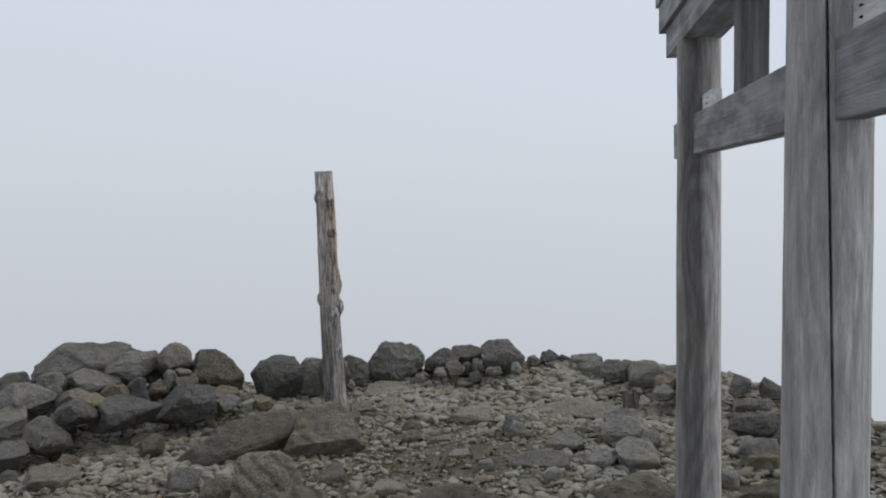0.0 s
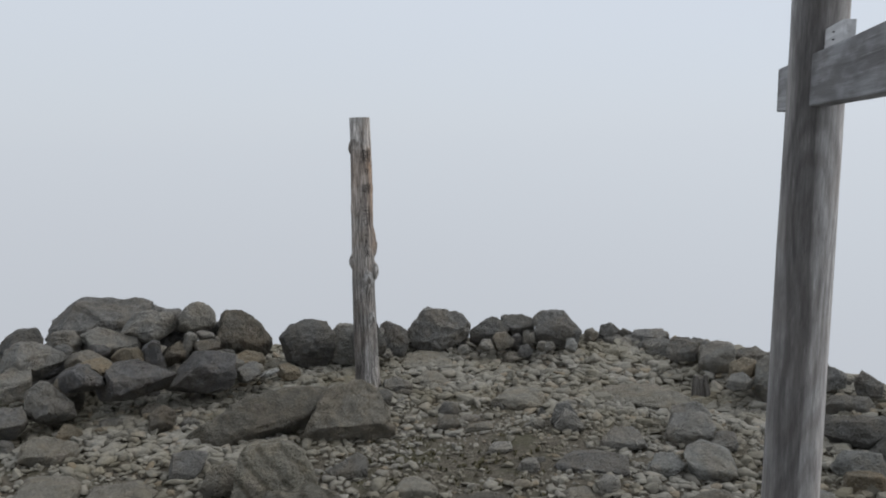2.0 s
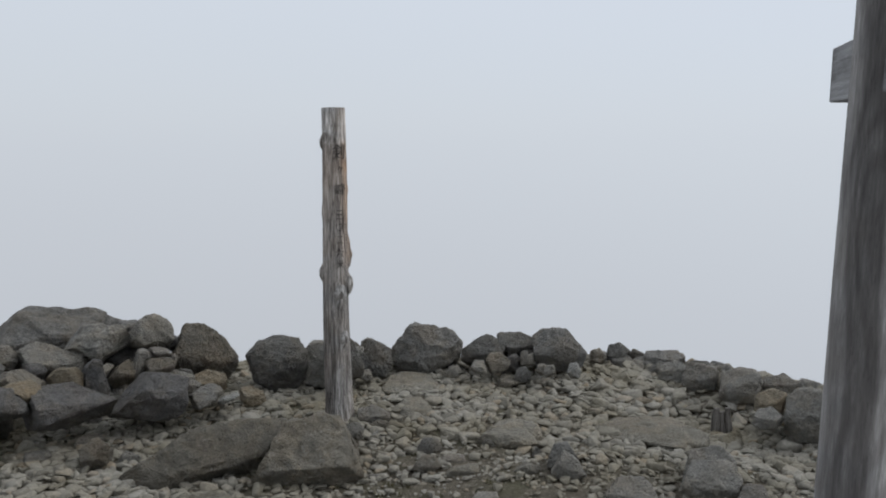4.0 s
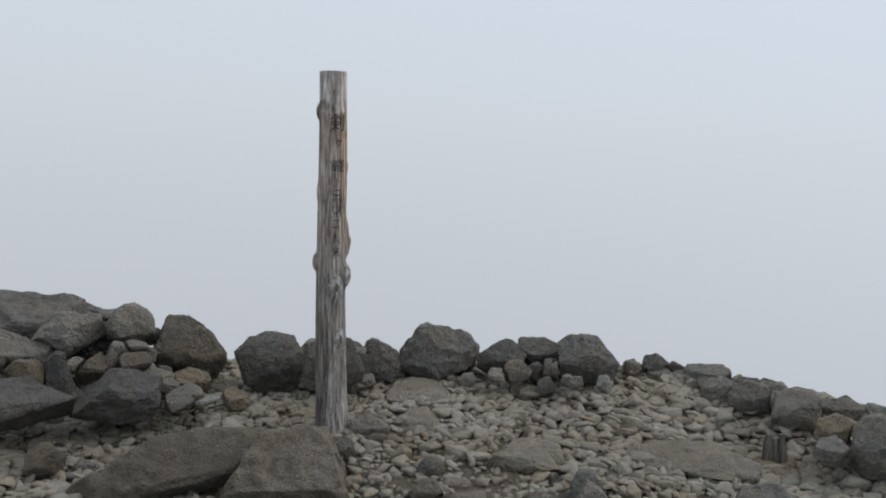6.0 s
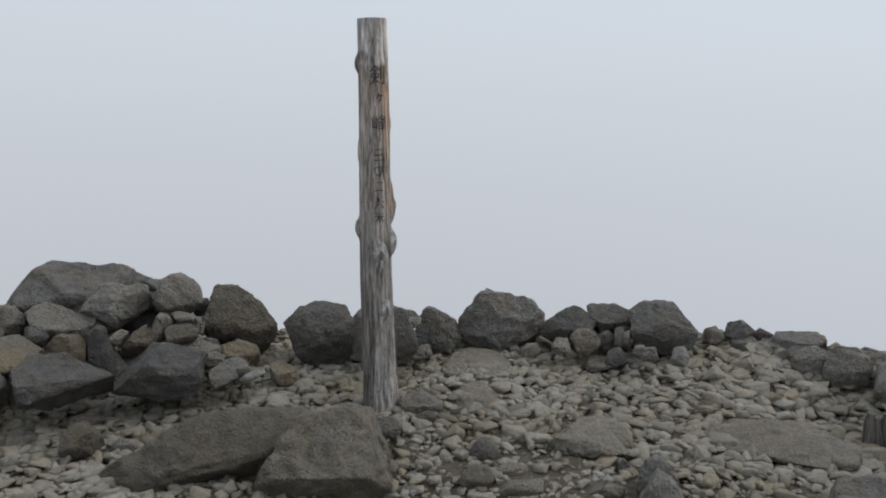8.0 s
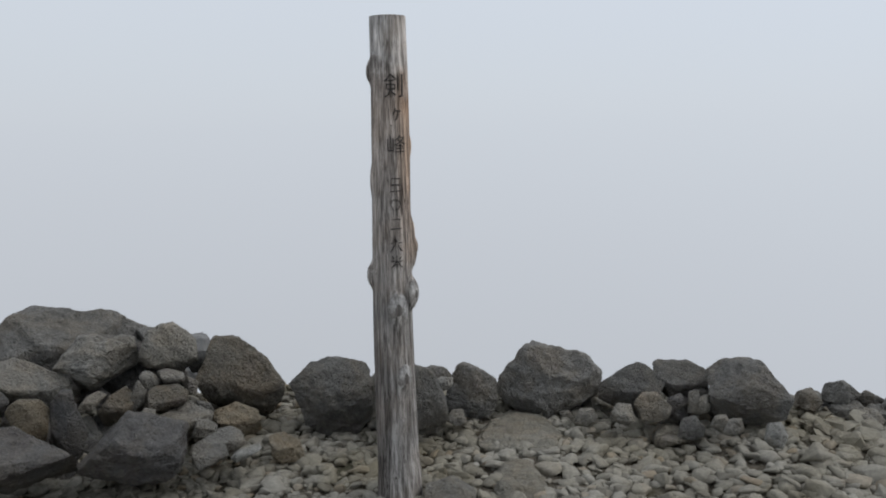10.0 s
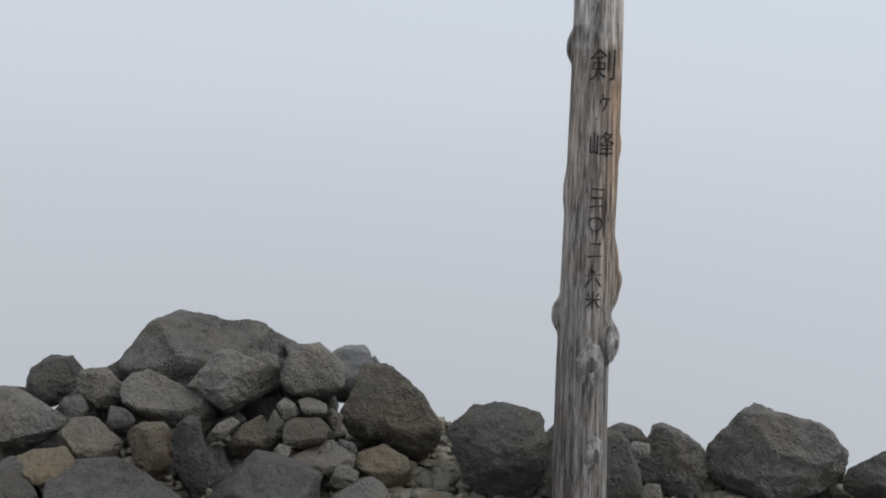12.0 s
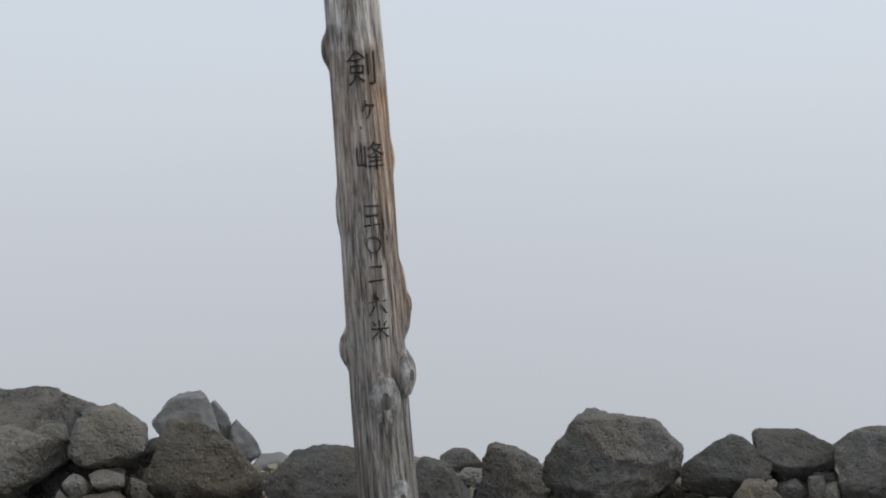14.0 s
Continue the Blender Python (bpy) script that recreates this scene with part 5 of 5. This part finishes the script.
def arrays(shapes):
    return [(np.array([v.co[:] for v in me.vertices]), np.array([p.vertices[:] for p in me.polygons])) for me in shapes]


ARR, ARR_PLAIN = arrays(SHAPES), arrays(PLAIN)
for me in PLAIN:
    bpy.data.meshes.remove(me)


def scatter(count, x0, x1, y0, y1, small, large, seed, power=2.2, slope=False, thin=0.72):
    rng = np.random.default_rng(seed)
    for _ in range(count):
        x, y = rng.uniform(x0, x1), rng.uniform(y0, y1)
        s = small + (large - small) * rng.random() ** power
        out = float(beyond_rim(np.array(x), np.array(y)))
        if (out < 1.2) if slope else (out > (0.15 if x < 0.8 else 0.6)):
            continue
        bare = math.exp(-((x + 0.1) / 0.62) ** 2 - ((y - 5.9) / 0.55) ** 2) + 0.5 * math.exp(-((x - 0.6) / 1.1) ** 2 - ((y - 6.3) / 0.65) ** 2)
        if any(((c * (x - sx) + k * (y - sy)) / a) ** 2 + ((c * (y - sy) - k * (x - sx)) / b) ** 2 < 1 for sx, sy, a, b, c, k in SLABS):
            continue
        if rng.random() < thin * bare:
            continue
        s *= 1 - 0.35 * bare
        z = float(ground_height(np.array(x), np.array(y))) + s * rng.uniform(0.12, 0.42)
        yield x, y, z, s, rng.uniform(-16, 16), rng.uniform(-16, 16), rng.uniform(0, 360), int(rng.integers(len(ARR)))


many_v, many_f, soft_f, base_n = [], [], [], 0
picked = 0
fields = (scatter(1700, -1.0, 2.0, 5.2, 7.0, 0.009, 0.028, 17, 1.5, thin=0.1), scatter(260, -0.9, 2.0, 5.2, 7.0, 0.03, 0.06, 18, 1.5, thin=0.25), scatter(11500, -4.6, 3.6, 4.3, 9.7, 0.020, 0.060, 5, 1.6), scatter(2300, -4.9, 3.9, 4.0, 9.6, 0.045, 0.090, 6, 1.5), scatter(2000, -2.3, 2.8, 7.0, 9.1, 0.036, 0.076, 16, 1.3), scatter(800, -3.4, -1.6, 5.7, 7.3, 0.035, 0.075, 20, 1.4), scatter(520, 0.9, 3.0, 7.4, 9.3, 0.055, 0.115, 19, 1.4), scatter(7000, -4.2, 3.4, 4.8, 9.4, 0.010, 0.028, 7, 1.3),
          scatter(5200, -5.6, 4.0, -4.0, 4.4, 0.025, 0.090, 8, 1.6), scatter(1500, -12.0, 11.0, -9.0, 16.0, 0.05, 0.24, 9, 1.8, True))
for field in fields:
    for x, y, z, s, rx, ry, rz, k in field:
        m = pose(x, y, z, rx, ry, rz) @ Matrix.Scale(s, 4)
        if s > 0.046 and -1.2 < x < 1.6 and 5.0 < y < 7.4 and picked < 300:
            ob = new("stone", SHAPES[k])
            ob.parent = ground
            ob.matrix_world = m
            picked += 1
            continue
        near_by = s > 0.036 and 4.4 < y < 8.6 and -3.0 < x < 2.2
        v, f = ARR[k] if near_by else ARR_PLAIN[k]
        soft_f.append(np.full(len(f), near_by))
        mm = np.array(m)
        many_v.append(v @ mm[:3, :3].T + mm[:3, 3])
        many_f.append(f + base_n)
        base_n += len(v)
vv, ff = np.concatenate(many_v), np.concatenate(many_f)
gm = bpy.data.meshes.new("gravel")
gm.from_pydata(vv.tolist(), [], ff.tolist())
gm.polygons.foreach_set("use_smooth", np.concatenate(soft_f))
gm.materials.append(GRAVEL_MAT)
gravel = tagged(new("gravel", gm), "grey and tan angular gravel covering the summit", "gravel", kind="stuff")

# ---- moss and sparse grass in the bare soil ----
moss_m, moss_t, moss_b = nodes_of("moss")
moss_pos = moss_t.nodes.new("ShaderNodeNewGeometry").outputs["Position"]
moss_t.links.new(ramp(moss_t, noise_node(moss_t, moss_pos, 30, 4), [(0.3, (0.060, 0.054, 0.026)), (0.7, (0.110, 0.097, 0.050))]), moss_b.inputs["Base Color"])
moss_b.inputs["Roughness"].default_value = 0.9
rng = np.random.default_rng(12)
mv, mf = [], []
for _ in range(120):
    x, y = rng.normal(-0.15, 0.34), rng.normal(5.88, 0.30)
    z = float(ground_height(np.array(x), np.array(y)))
    for _ in range(7):
        a, ln, wd = rng.uniform(0, 6.28), rng.uniform(0.012, 0.034), rng.uniform(0.003, 0.007)
        bx, by = x + rng.normal(0, 0.008), y + rng.normal(0, 0.008)
        tx, ty = bx + 0.7 * ln * math.cos(a), by + 0.7 * ln * math.sin(a)
        sx, sy = -wd * math.sin(a), wd * math.cos(a)
        n_ = len(mv)
        mv += [(bx - sx, by - sy, z - 0.01), (bx + sx, by + sy, z - 0.01), ((bx + tx) / 2 + sx, (by + ty) / 2 + sy, z + 0.6 * ln), ((bx + tx) / 2 - sx, (by + ty) / 2 - sy, z + 0.6 * ln), (tx, ty, z + 0.8 * ln)]
        mf += [(n_, n_ + 1, n_ + 2, n_ + 3), (n_ + 3, n_ + 2, n_ + 4)]
tagged(new("moss", mesh_of("moss", mv, mf, moss_m)), "sparse olive-green moss tufts in bare brown soil", "moss", kind="stuff")
